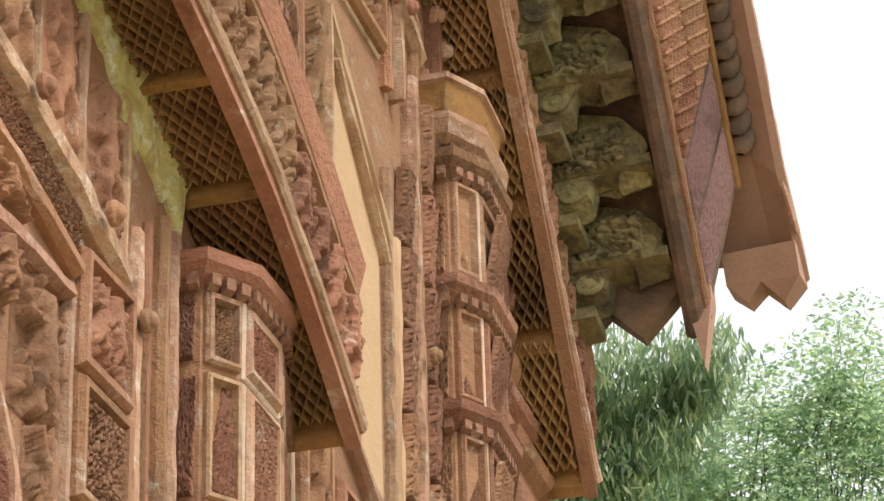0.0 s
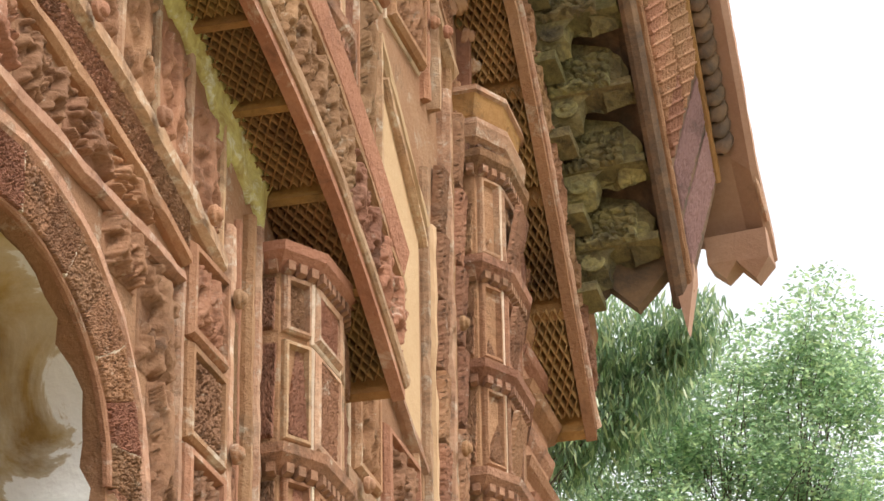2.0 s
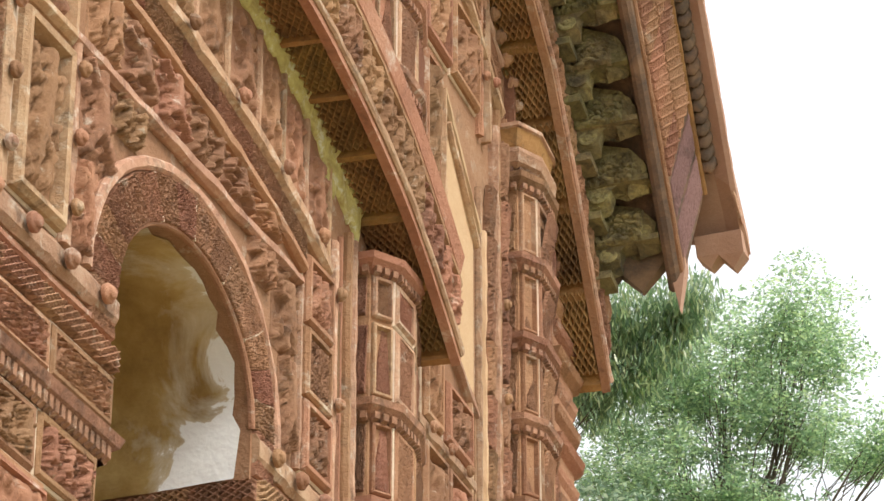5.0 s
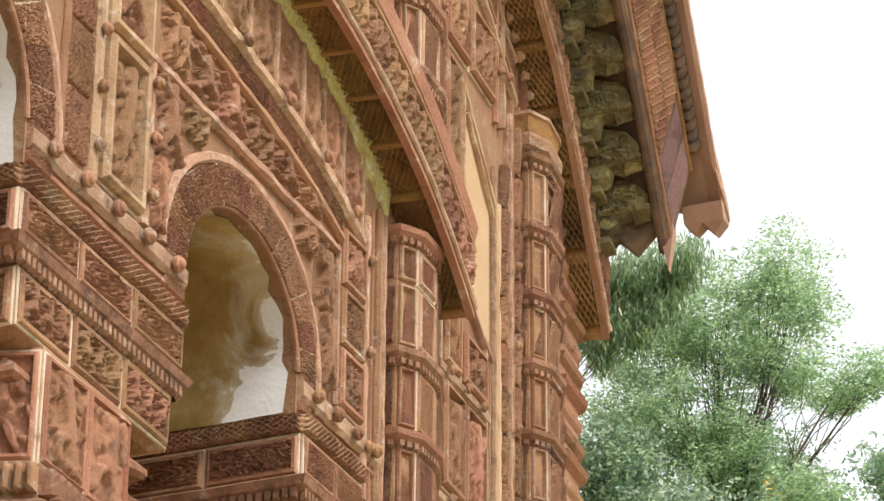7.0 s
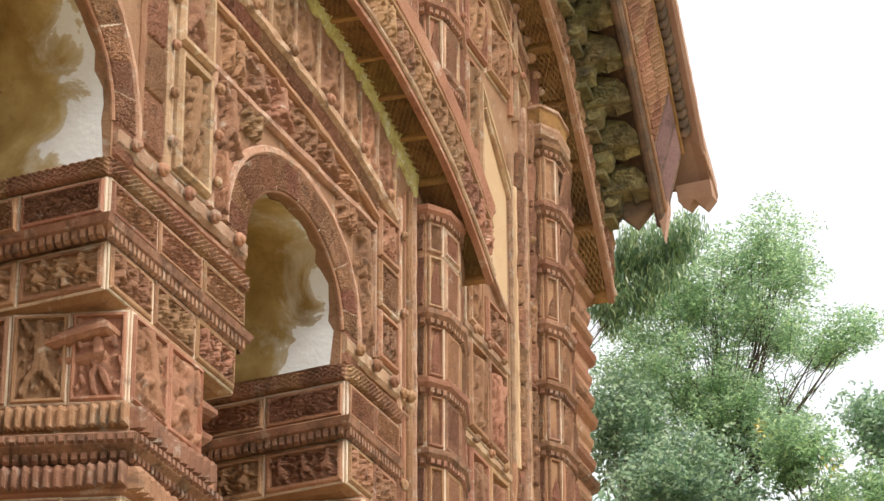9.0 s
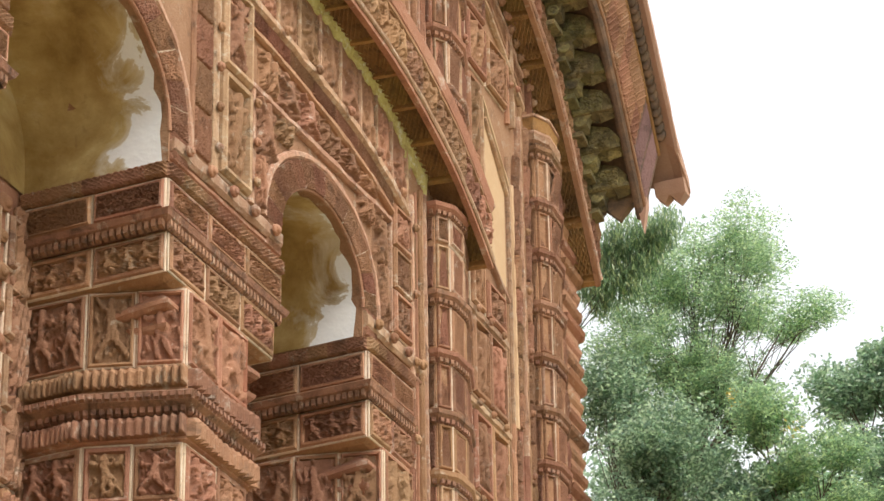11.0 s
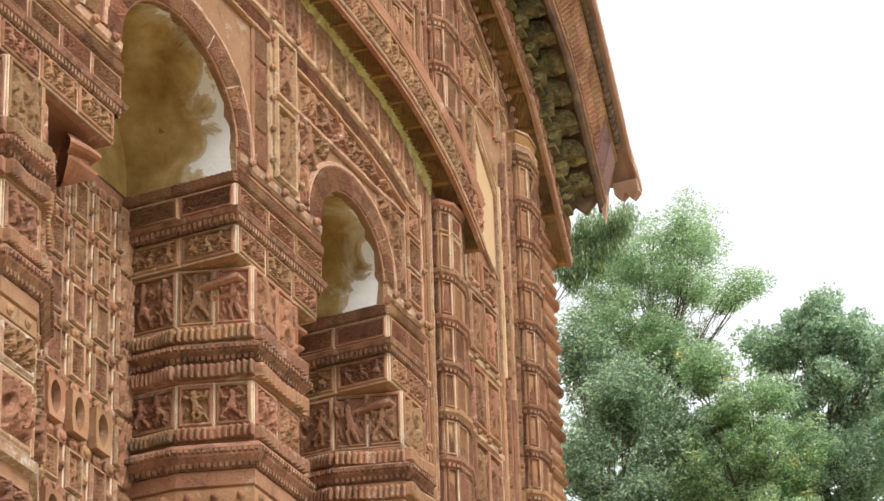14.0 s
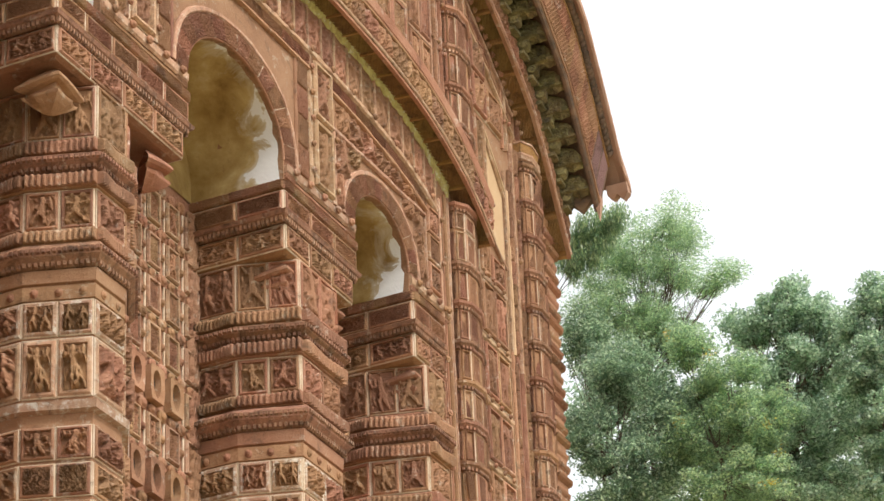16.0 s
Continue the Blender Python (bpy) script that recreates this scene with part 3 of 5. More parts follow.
for yc in (2.64, 4.23):
    for iy in range(6):
        for iz in range(9):
            y, z = yc - 0.43 + iy * 0.152, 3.98 + iz * 0.225
            if yc > 4 and iz in (2, 4) and iy in (2, 3, 4):
                niche(y + 0.05, z + 0.085, 0.105, 0.17)
            else:
                framed(inner, rng.choice(["ring", "vine", "figure"]), y, y + 0.10, z, z + 0.165, -THICK, 0.018, 0.02, TERRA_PALE, 0.026)
            boss(inner, y + 0.126, z + 0.195, -THICK + 0.004, 1.5)
            boss(inner, y + 0.05, z + 0.195, -THICK + 0.004, 1.2)
            boss(inner, y + 0.126, z + 0.085, -THICK + 0.004, 1.1)

# narrow lattice bands on the inner wall beside the columns
for yc in COLUMNS + [6.58]:
    for k in range(6):
        panel("mesh", inner, (-THICK + 0.001, yc - 0.47, 4.2 + k * 0.3), EY, EZ, EX, 0.07, 0.28, 0.03, "jamb_tile")


# ---- columns ----
def edges(poly):
    for a, b in zip(poly[:-1], poly[1:]):
        a, b = Vector((*a, 0)), Vector((*b, 0))
        u = (b - a).normalized()
        yield a, u, Vector((u.y, -u.x, 0)), (b - a).length


def dentils(parent, poly, z, h, out, step=0.026, mat=LEDGE):
    bl = Builder()
    for a, u, nn, L in edges(offset_plan(poly, out)):
        k = max(2, int(L / step))
        for i in range(k):
            p = a + u * (L * (i + 0.2) / k)
            q = p + u * (L * 0.6 / k)
            o = nn * 0.014
            lo, hi = z, z + h
            bl.add([(*p.xy, lo), (*q.xy, lo), (*(q + o).xy, lo + h * 0.25), (*(p + o).xy, lo + h * 0.25), (*p.xy, hi), (*q.xy, hi), (*(q + o).xy, hi), (*(p + o).xy, hi)],
                   [(0, 3, 2, 1), (4, 5, 6, 7), (3, 7, 6, 2), (0, 4, 7, 3), (1, 2, 6, 5)])
    return bl.put("dentil_moulding", mat, parent, kind="stuff")


def face_panels(parent, poly, z0, z1, out, kinds, bar=0.016, depth=0.02, min_len=0.10, frame_mat=TERRA):
    """Framed tiles on every face of a plan line between two heights."""
    for a, u, nn, L in edges(offset_plan(poly, out)):
        if L < min_len or nn.x < -0.2:
            continue
        count = 1 if L < 0.30 else max(2, round(L / 0.27))
        w = L / count
        for i in range(count):
            o = a + u * (w * i) + EZ * z0
            joint(o + u * 0.001, u, EZ, nn, w - 0.002, z1 - z0, parent)
            fr_ = rim(o + u * 0.007 + EZ * 0.006, u, EZ, nn, w - 0.014, z1 - z0 - 0.012, bar, 0.016, frame_mat, parent)
            panel(rng.choice(kinds), fr_, o + u * bar + EZ * bar, u, EZ, nn, w - 2 * bar, z1 - z0 - 2 * bar, depth)


def band(parent, poly, levels, mat, name="band"):
    v, f = prism_rings(poly, levels)
    return put(name, v, f, mat, parent)


def corbel(parent, at, out_dir, mat=TERRA):
    """A lotus bracket: a stack of spreading scalloped tiers under a corner."""
    bl = Builder()
    d = Vector(out_dir).normalized()
    t = Vector((-d.y, d.x, 0))
    tiers = [(0.0, 0.03, 0.02), (0.012, 0.065, 0.05), (0.03, 0.10, 0.09), (0.05, 0.125, 0.125), (0.062, 0.13, 0.135), (0.066, 0.105, 0.11), (0.108, 0.10, 0.10), (0.112, 0.135, 0.15), (0.122, 0.15, 0.175), (0.135, 0.15, 0.175), (0.165, 0.10, 0.13), (0.19, 0.06, 0.10)]
    seg = 12
    vs, fs = [], []
    for h, r, wd in tiers:
        for k in range(seg + 1):
            a = math.pi * k / seg
            sc = 1 + 0.07 * math.cos(a * 8) * (h < 0.07)
            prow = 1 - abs(math.cos(a)) ** 1.25
            sag = 0.03 * abs(math.cos(a)) * (h > 0.105)
            p = Vector(at) + t * (math.cos(a) * wd * sc) + d * (prow * r * sc * 1.1 - 0.05) + EZ * (h - sag)
            vs.append(tuple(p))
    w1 = seg + 1
    for a in range(len(tiers) - 1):
        for k in range(seg):
            fs.append((a * w1 + k, a * w1 + k + 1, (a + 1) * w1 + k + 1, (a + 1) * w1 + k))
    fs.append(tuple(range(w1))[::-1])
    fs.append(tuple(range((len(tiers) - 1) * w1, len(tiers) * w1)))
    bl.add(vs, fs)
    return bl.put("corbel", mat, parent, "scalloped lotus bracket")


def octagon(yc, x=0.0, halves=(0.385, 0.30), right=True, front=(0.27, 0.175)):
    line = [(x - COL_DEEP, yc - halves[0]), (x - 0.32, yc - halves[0]), (x, yc - front[0])]
    return line + ([(x, yc + front[1]), (x - 0.21, yc + halves[1]), (x - COL_DEEP, yc + halves[1])] if right else [(x, yc + 0.02)])


def square(yc, x=0.0, half=0.43, right=True):
    return [(x - COL_DEEP, yc - half), (x, yc - half), (x, yc + half if right else yc + 0.04)] + ([(x - COL_DEEP, yc + half)] if right else [])


def column(yc, x=0.0, right=True, half=0.43, halves=(0.385, 0.30), front=(0.27, 0.175), shift=0.0):
    col = thing("column", "squat carved terracotta column with moulded ledges and figure panels", "column", "columns of the veranda", at=(0, 0, 0))
    oc = octagon(yc, x, halves, right, front)
    yc += shift
    sq = square(yc, x, half, right)
    # block under the wall
    band(col, sq, [(5.88, -0.012), (5.88, 0.0), (6.04, 0.0), (6.046, -0.01)], TERRA, "abacus")
    face_panels(col, sq, 5.885, 5.992, 0.0, ["scroll", "ring", "scroll"])
    for a, u, nn, L in edges(offset_plan(sq, 0.004)):
        if nn.x > -0.2:
            k = max(1, round(L / 0.085))
            for i in range(k):
                panel("mesh", col, a + u * (L * i / k) + EZ * 5.997, u, EZ, nn, L / k - 0.002, 0.042, 0.014, "pierced_tile")
    band(col, sq, [(5.835, -0.02), (5.845, 0.0), (5.86, 0.022), (5.878, 0.03), (5.884, 0.02)], LEDGE, "ledge")
    dentils(col, sq, 5.825, 0.03, 0.002)
    sq2 = square(yc, x - 0.012, half - 0.03, right)
    band(col, sq2, [(5.69, -0.03), (5.70, 0.0), (5.835, 0.0)], TERRA, "block")
    face_panels(col, sq2, 5.70, 5.83, 0.0, ["figure", "pair", "crowd"], 0.018, 0.022)
    # shaft
    band(col, oc, [(Z_PLINTH, 0.05), (1.2, 0.05), (1.25, 0.0), (5.70, 0.0)], TERRA, "shaft")
    for s in (-1, 1) if right else (-1,):
        corbel(col, (x - 0.115, yc + s * (half - 0.16), 5.505), (1, s * 0.9, 0), TERRA)
    face_panels(col, oc, 5.445, 5.69, 0.0, ["pair", "crowd", "pair"], 0.014, 0.022)
    # upper ledge group
    band(col, oc, [(5.36, 0.0), (5.365, 0.02), (5.435, 0.012), (5.44, 0.0)], TERRA, "band")
    for a, u, nn, L in edges(offset_plan(oc, 0.021)):
        if nn.x > -0.2:
            panel("petal", col, a + EZ * 5.37, u, EZ, nn, L, 0.060, 0.034, "petal_row")
    band(col, oc, [(5.29, 0.0), (5.305, 0.03), (5.32, 0.055), (5.345, 0.062), (5.358, 0.04), (5.362, 0.0)], LEDGE, "ledge")
    dentils(col, oc, 5.285, 0.026, 0.022)
    dentils(col, oc, 5.322, 0.020, 0.056)
    band(col, oc, [(5.205, 0.0), (5.21, 0.016), (5.275, 0.022), (5.29, 0.0)], TERRA, "band")
    for a, u, nn, L in edges(offset_plan(oc, 0.021)):
        if nn.x > -0.2:
            panel("petal", col, a + EZ * 5.215, u, EZ, nn, L, 0.060, 0.034, "petal_row")
    face_panels(col, oc, 5.02, 5.205, 0.0, ["pair", "figure"], 0.02, 0.026)
    band(col, oc, [(4.95, 0.0), (4.955, 0.018), (5.01, 0.012), (5.018, 0.0)], TERRA, "band")
    for a, u, nn, L in edges(offset_plan(oc, 0.021)):
        if nn.x > -0.2:
            panel("petal", col, a + EZ * 4.958, u, EZ, nn, L, 0.054, 0.034, "petal_row")
    band(col, oc, [(4.845, 0.0), (4.86, 0.03), (4.885, 0.058), (4.915, 0.066), (4.94, 0.045), (4.948, 0.0)], LEDGE, "ledge")
    dentils(col, oc, 4.84, 0.03, 0.024)
    dentils(col, oc, 4.892, 0.022, 0.060)
    band(col, oc, [(4.775, 0.0), (4.78, 0.014), (4.835, 0.02), (4.842, 0.0)], TERRA, "band")
    # lower stages, with bosses and lime-filled frames
    band(col, oc, [(4.70, 0.0), (4.705, 0.012), (4.765, 0.012), (4.77, 0.0)], TERRA, "band")
    for a, u, nn, L in edges(offset_plan(oc, 0.012)):
        if nn.x < -0.2:
            continue
        for k in range(max(2, round(L / 0.13))):
            p = a + u * (L * (k + 0.5) / max(2, round(L / 0.13))) + EZ * 4.735
            m = Matrix((u, EZ, nn)).transposed().to_4x4()
            m.translation = p
            share("boss", BOSS, m, col)
    face_panels(col, oc, 4.54, 4.70, 0.0, ["figure"], 0.022, 0.034, 0.1, LIMED)
    face_panels(col, oc, 4.27, 4.53, 0.0, ["pair", "crowd"], 0.026, 0.045, 0.1, TERRA_PALE)
    band(col, oc, [(4.20, 0.0), (4.21, 0.03), (4.245, 0.036), (4.26, 0.0)], LIMED, "ledge")
    for k in range(5):
        face_panels(col, oc, 3.1 + k * 0.21, 3.29 + k * 0.21, 0.0, ["pair", "figure", "vine"], 0.02, 0.03)
    return col


column(COLUMNS[1])
column(3.08, half=0.63, halves=(0.25, 0.48), front=(0.13, 0.13), shift=0.12)
column(6.58, 0.02, False)


# ---- pilasters ----
def pilaster(plan, zs, z_top, label):
    p = thing("pilaster", label, "pilaster", "pilasters of the facade")
    band(p, plan, [(zs[-1] - 0.2, 0.0), (z_top, 0.0)], TERRA, "shaft")
    for i, z in enumerate(zs):
        band(p, plan, [(z - 0.05, 0.0), (z - 0.035, 0.02), (z - 0.02, 0.035), (z - 0.002, 0.038), (z + 0.004, 0.02), (z + 0.012, 0.0)], LEDGE if i % 2 else TERRA, "ledge")
        dentils(p, plan, z - 0.058, 0.024, 0.012, 0.024)
        stages = []
        if i + 1 < len(zs):
            lo, hi = zs[i + 1] + 0.012, z - 0.05
            stages = [(lo, hi)] if hi - lo < 0.3 else [(lo, hi - 0.13), (hi - 0.125, hi)]
        for lo, hi in stages:
            for a, u, nn, L in edges(plan):
                if nn.x < -0.3 or L < 0.03:
                    continue
                if L < 0.06:
                    panel("vine", p, a + u * 0.008 + EZ * (lo + 0.01), u, EZ, nn, L - 0.016, hi - lo - 0.02, 0.014)
                    continue
                bar = min(0.020, L * 0.15)
                if L > 0.12:
                    joint(a + EZ * lo, u, EZ, nn, L, hi - lo, p)
                fr_ = rim(a + u * 0.006 + EZ * (lo + 0.006), u, EZ, nn, L - 0.012, hi - lo - 0.012, bar, 0.014, TERRA_PALE if i % 4 == 0 else TERRA, p)
                panel("scroll", fr_, a + u * bar + EZ * (lo + bar), u, EZ, nn, L - 2 * bar, hi - lo - 2 * bar, 0.012)
    return p


def pil_plan(y, w=1.0):
    return [(-0.01, y), (0.036, y + 0.004), (0.074, y + 0.075 * w), (0.078, y + 0.23 * w), (0.03, y + 0.40 * w), (-0.01, y + 0.42 * w)]


pilaster(pil_plan(6.86), [6.90] + [6.50 - 0.262 * k for k in range(11)], 6.915, "slender faceted terracotta pilaster with stacked scroll panels under the lower cornice")
pilaster(pil_plan(6.86), [8.85 - 0.277 * k for k in range(6)], 8.86, "slender faceted terracotta pilaster above the lower cornice")
pilaster(pil_plan(8.28, 1.08), [7.815] + [7.54 - 0.262 * k for k in range(14)], 7.835, "slender faceted terracotta pilaster near the corner")


# ---- cornices ----
def sweep(profile, curve, ys, x_shift=0.0):
    """A profile of (x, height over the curve), drawn along a roof line; closed solid."""
    k = len(profile)
    verts, faces = [], []
    for y in ys:
        for x, h in profile:
            verts.append((x + x_shift, y, curve(y) + h))
    for a in range(len(ys) - 1):
        for i in range(k):
            j = (i + 1) % k
            faces.append((a * k + i, (a + 1) * k + i, (a + 1) * k + j, a * k + j))
    faces.append(tuple(range(k)))
    faces.append(tuple(reversed(range((len(ys) - 1) * k, len(ys) * k))))
    return verts, faces


def cornice(name, label, curve, y_a, y_b, out, high, block):
    c = thing(name, label, "cornice", "curved cornices")
    ys = list(np.linspace(y_a, y_b, 46))
    v, f = sweep([(-0.01, 0.07), (out - 0.025, 0.058), (out - 0.025, -0.012), (out, -0.012), (out, 0.03), (out - 0.012, 0.045), (out - 0.012, high - 0.06), (out, high - 0.05),
                  (out + 0.012, high), (out - 0.03, high + 0.03), (-0.01, high + 0.05)], curve, ys)
    put("cornice_body", v, f, TERRA, c)
    # lattice blocks under the eave, with mortar joints between them
    count = round((y_b - y_a) / block)
    for i in range(count):
        a, b = y_a + (y_b - y_a) * i / count, y_a + (y_b - y_a) * (i + 1) / count - 0.016
        quad_panel("lattice", c, (0.004, a, curve(a) + 0.055), (0.004, b, curve(b) + 0.055), (out - 0.027, b, curve(b) + 0.045), (out - 0.027, a, curve(a) + 0.045), 0.04, name="soffit_tile")
        jb = Builder()
        e = b + 0.016
        jb.add([(0.002, b, curve(b) + 0.006), (0.002, e, curve(e) + 0.006), (out - 0.026, e, curve(e) - 0.004), (out - 0.026, b, curve(b) - 0.004),
                (0.002, b, curve(b) + 0.066), (0.002, e, curve(e) + 0.066), (out - 0.026, e, curve(e) + 0.056), (out - 0.026, b, curve(b) + 0.056)],
               [(0, 1, 2, 3), (7, 6, 5, 4), (0, 4, 5, 1), (1, 5, 6, 2), (2, 6, 7, 3), (3, 7, 4, 0)])
        jb.put("mortar_joint", OCHRE, c)
    # carved face: a frieze of small worn figures between two rolls
    kf = round((y_b - y_a) / 0.17)
    for i in range(kf):
        a, b = y_a + (y_b - y_a) * i / kf, y_a + (y_b - y_a) * (i + 1) / kf
        quad_panel("pair" if i % 3 else "crowd", c, (out - 0.012, a, curve(a) + 0.05), (out - 0.012, b, curve(b) + 0.05), (out - 0.012, b, curve(b) + high - 0.10), (out - 0.012, a, curve(a) + high - 0.10), 0.024, name="frieze_tile")
    moulding([(y, curve(y) + 0.022) for y in ys], 0.036, 0.018, TERRA_PALE, c, out)
    moulding([(y, curve(y) + high - 0.085) for y in ys], 0.026, 0.03, TERRA, c, out - 0.012)
    return c


low = cornice("cornice", "curved projecting terracotta cornice with a figured frieze and lattice soffit", curve_low, 1.16, 7.30, 0.15, 0.30, 0.215)
high_c = cornice("cornice", "upper curved terracotta cornice with a lattice soffit", curve_mid, -0.6, 9.13, 0.15, 0.27, 0.225)
# mossy plaster fillet along the joint of the lower cornice and the wall
mv, mf = [], []
ys = np.linspace(4.6, 6.85, 120)
for i, y in enumerate(ys):
    drip = 0.014 + 0.022 * noise.noise(Vector((i * 0.35, 0, 0))) + 0.010 * noise.noise(Vector((i * 0.9, 4, 0)))
    if y > 6.55:
        drip += 0.12 * max(0.0, noise.noise(Vector((i * 0.5, 9, 2)))) + 0.03
    out_x = 0.032 + 0.02 * noise.noise(Vector((i * 0.4, 7, 1)))
    z = curve_low(y)
    for x, h in ((out_x + 0.012, 0.045), (0.016, 0.004), (0.013, -0.008 - drip * 0.4), (0.008, -0.012 - drip), (-0.004, -0.012 - drip)):
        mv.append((x, y, z + h))
for i in range(len(ys) - 1):
    for k in range(4):
        mf.append((i * 5 + k, i * 5 + k + 1, (i + 1) * 5 + k + 1, (i + 1) * 5 + k))
put("plaster_fillet", mv, mf, MOSS, low, "green mossy lime plaster running down in drips", True)

# ---- roof eave ----
eave = thing("roof_eave", "deep curved roof eave with perforated fascia, rope moulding and carved brackets", "eave")
E_A, E_B = -0.6, 9.06
ys = list(np.linspace(E_A, E_B, 60))
v, f = sweep([(-0.02, 0.30), (0.32, 0.13), (0.345, 0.10), (0.35, -0.02), (0.362, -0.03), (0.378, -0.026), (0.388, -0.01), (0.465, 0.30), (0.47, 0.33), (0.47, 0.385)] +
             [(-0.02, 0.5)], curve_top, ys)
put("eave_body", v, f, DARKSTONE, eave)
v, f = sweep([(0.45, 0.39), (0.50, 0.375), (0.545, 0.325), (0.56, 0.335), (0.555, 0.41), (0.40, 0.52), (-0.02, 0.64), (-0.02, 0.51)], curve_top, list(np.linspace(E_A, E_B + 0.17, 60)))
put("eave_slab", v, f, BOARD, eave, "pale terracotta slab edge")
# pale strip paints the sky light on the slab's outer edge
moulding([(y, curve_top(y) + 0.37) for y in np.linspace(E_A, E_B + 0.12, 60)], 0.05, 0.008, TERRA_PALE, eave, 0.555)
moulding([(y, curve_top(y) + 0.012) for y in ys], 0.030, 0.016, TERRA, eave, 0.392)
moulding([(y, curve_top(y) + 0.305) for y in ys], 0.022, 0.020, OCHRE, eave, 0.465)
# perforated fascia, leaning outward
kf = 60
for i in range(kf):
    a, b = 4.3 + (E_B - 4.54) * i / kf, 4.3 + (E_B - 4.54) * (i + 1) / kf
    for lo, hi in ((0.03, 0.158), (0.162, 0.29)):
        xa, xb = 0.396 + 0.25 * (lo - 0.03), 0.396 + 0.25 * (hi - 0.03)
        quad_panel("mesh", eave, (xa, a, curve_top(a) + lo), (xa, b, curve_top(b) + lo), (xb, b, curve_top(b) + hi), (xb, a, curve_top(a) + hi), 0.010, TERRA, name="perforated_tile")
for a, b in ((8.84, 8.93), (8.945, 9.04)):
    quad_panel("vine", eave, (0.398, a, curve_top(a) + 0.04), (0.398, b, curve_top(b) + 0.04), (0.463, b, curve_top(b) + 0.28), (0.463, a, curve_top(a) + 0.28), 0.003, SLATE, name="end_tile")
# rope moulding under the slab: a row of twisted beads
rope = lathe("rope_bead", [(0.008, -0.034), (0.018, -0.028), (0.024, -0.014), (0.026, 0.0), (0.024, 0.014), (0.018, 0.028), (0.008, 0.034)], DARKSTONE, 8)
y = 4.6
while y < E_B - 0.02:
    s = (curve_top(y + 0.03) - curve_top(y - 0.03)) / 0.06
    m = Matrix.Translation((0.492, y, curve_top(y) + 0.345)) @ Euler((math.atan(s) * 1.0 + radians(52), radians(12), 0)).to_matrix().to_4x4()
    share("rope_bead", rope, m, eave)
    y += 0.042 / math.hypot(1, s)


def bracket(y):
    """A carved cantilever block: stepped back, scrolled nose, dark with lichen."""
    s = (curve_top(y + 0.05) - curve_top(y - 0.05)) / 0.1
    z = curve_top(y) + 0.10
    prof = [(-0.01, 0.14), (0.30, 0.02), (0.335, -0.02), (0.335, -0.078), (0.275, -0.09), (0.265, -0.062), (0.228, -0.066), (0.222, -0.135), (0.155, -0.15),
            (0.147, -0.112), (0.112, -0.118), (0.105, -0.21), (0.03, -0.235), (-0.01, -0.24)]
    k = len(prof)
    w = 0.042
    verts, faces = [], []
    for side_y, inset in ((-w, 0.012), (-w + 0.014, 0.0), (w - 0.014, 0.0), (w, 0.012)):
        for x, h in prof:
            verts.append((x - inset if x > 0 else x, y + side_y, z + h + s * side_y * 0.4 + inset))
    for a in range(3):
        for i in range(k):
            j = (i + 1) % k
            faces.append((a * k + i, (a + 1) * k + i, (a + 1) * k + j, a * k + j))
    faces.append(tuple(reversed(range(k))))
    faces.append(tuple(range(3 * k, 4 * k)))
    verts, faces = roughened(verts, faces, 3, 0.006)
    put("bracket", verts, faces, BRACKET, eave, "dark carved bracket with yellow lichen")
    panel("lichen", eave, (0.01, y - w - 0.002, z - 0.16 - s * w * 0.4), EX, EZ, -EY, 0.13, 0.16, 0.032, "bracket_carving")
    panel("lichen", eave, (0.15, y - w - 0.002, z - 0.09 - s * w * 0.4), EX, EZ, -EY, 0.15, 0.11, 0.030, "bracket_carving")
    cb = Builder()
    cb.box((0.0, y - w - 0.012, z - 0.075), (0.345, y + w + 0.012, z - 0.055))
    cb.box((0.0, y - w - 0.02, z - 0.19), (0.20, y + w + 0.02, z - 0.165))
    cb.put("bracket_slab", BRACKET, eave)
    for hx, hz, r in ((0.30, -0.055, 0.03), (0.19, -0.12, 0.034), (0.06, -0.19, 0.036)):
        m = Matrix.Translation((hx, y - w - 0.001, z + hz - s * w * 0.4)) @ Matrix(((1, 0, 0), (0, 0, -1), (0, 1, 0))).to_4x4() @ Matrix.Diagonal((r / 0.037, r / 0.037, 0.4, 1))
        share("scroll", BOSS_DARK, m, eave)


BOSS_DARK = lathe("scroll_knob", [(0.031, -0.01), (0.031, 0.01), (0.024, 0.014), (0.020, 0.006), (0.013, 0.006), (0.012, 0.018), (0.004, 0.02)], BRACKET)
y = 4.6
while y < 8.98:
    bracket(y)
    s = (curve_top(y + 0.05) - curve_top(y - 0.05)) / 0.1
    y += 0.185 / math.hypot(1, s * 0.8)
# row of small knobs along the wall under the brackets
for i in range(60):
    y = 5.0 + i * 0.066
    if y < 8.95:
        boss(eave, y, curve_top(y) - 0.235, 0.02, 1.3)
moulding([(y, curve_top(y) - 0.20) for y in np.linspace(4.4, 9.0, 50)], 0.05, 0.03, BRACKET, eave)
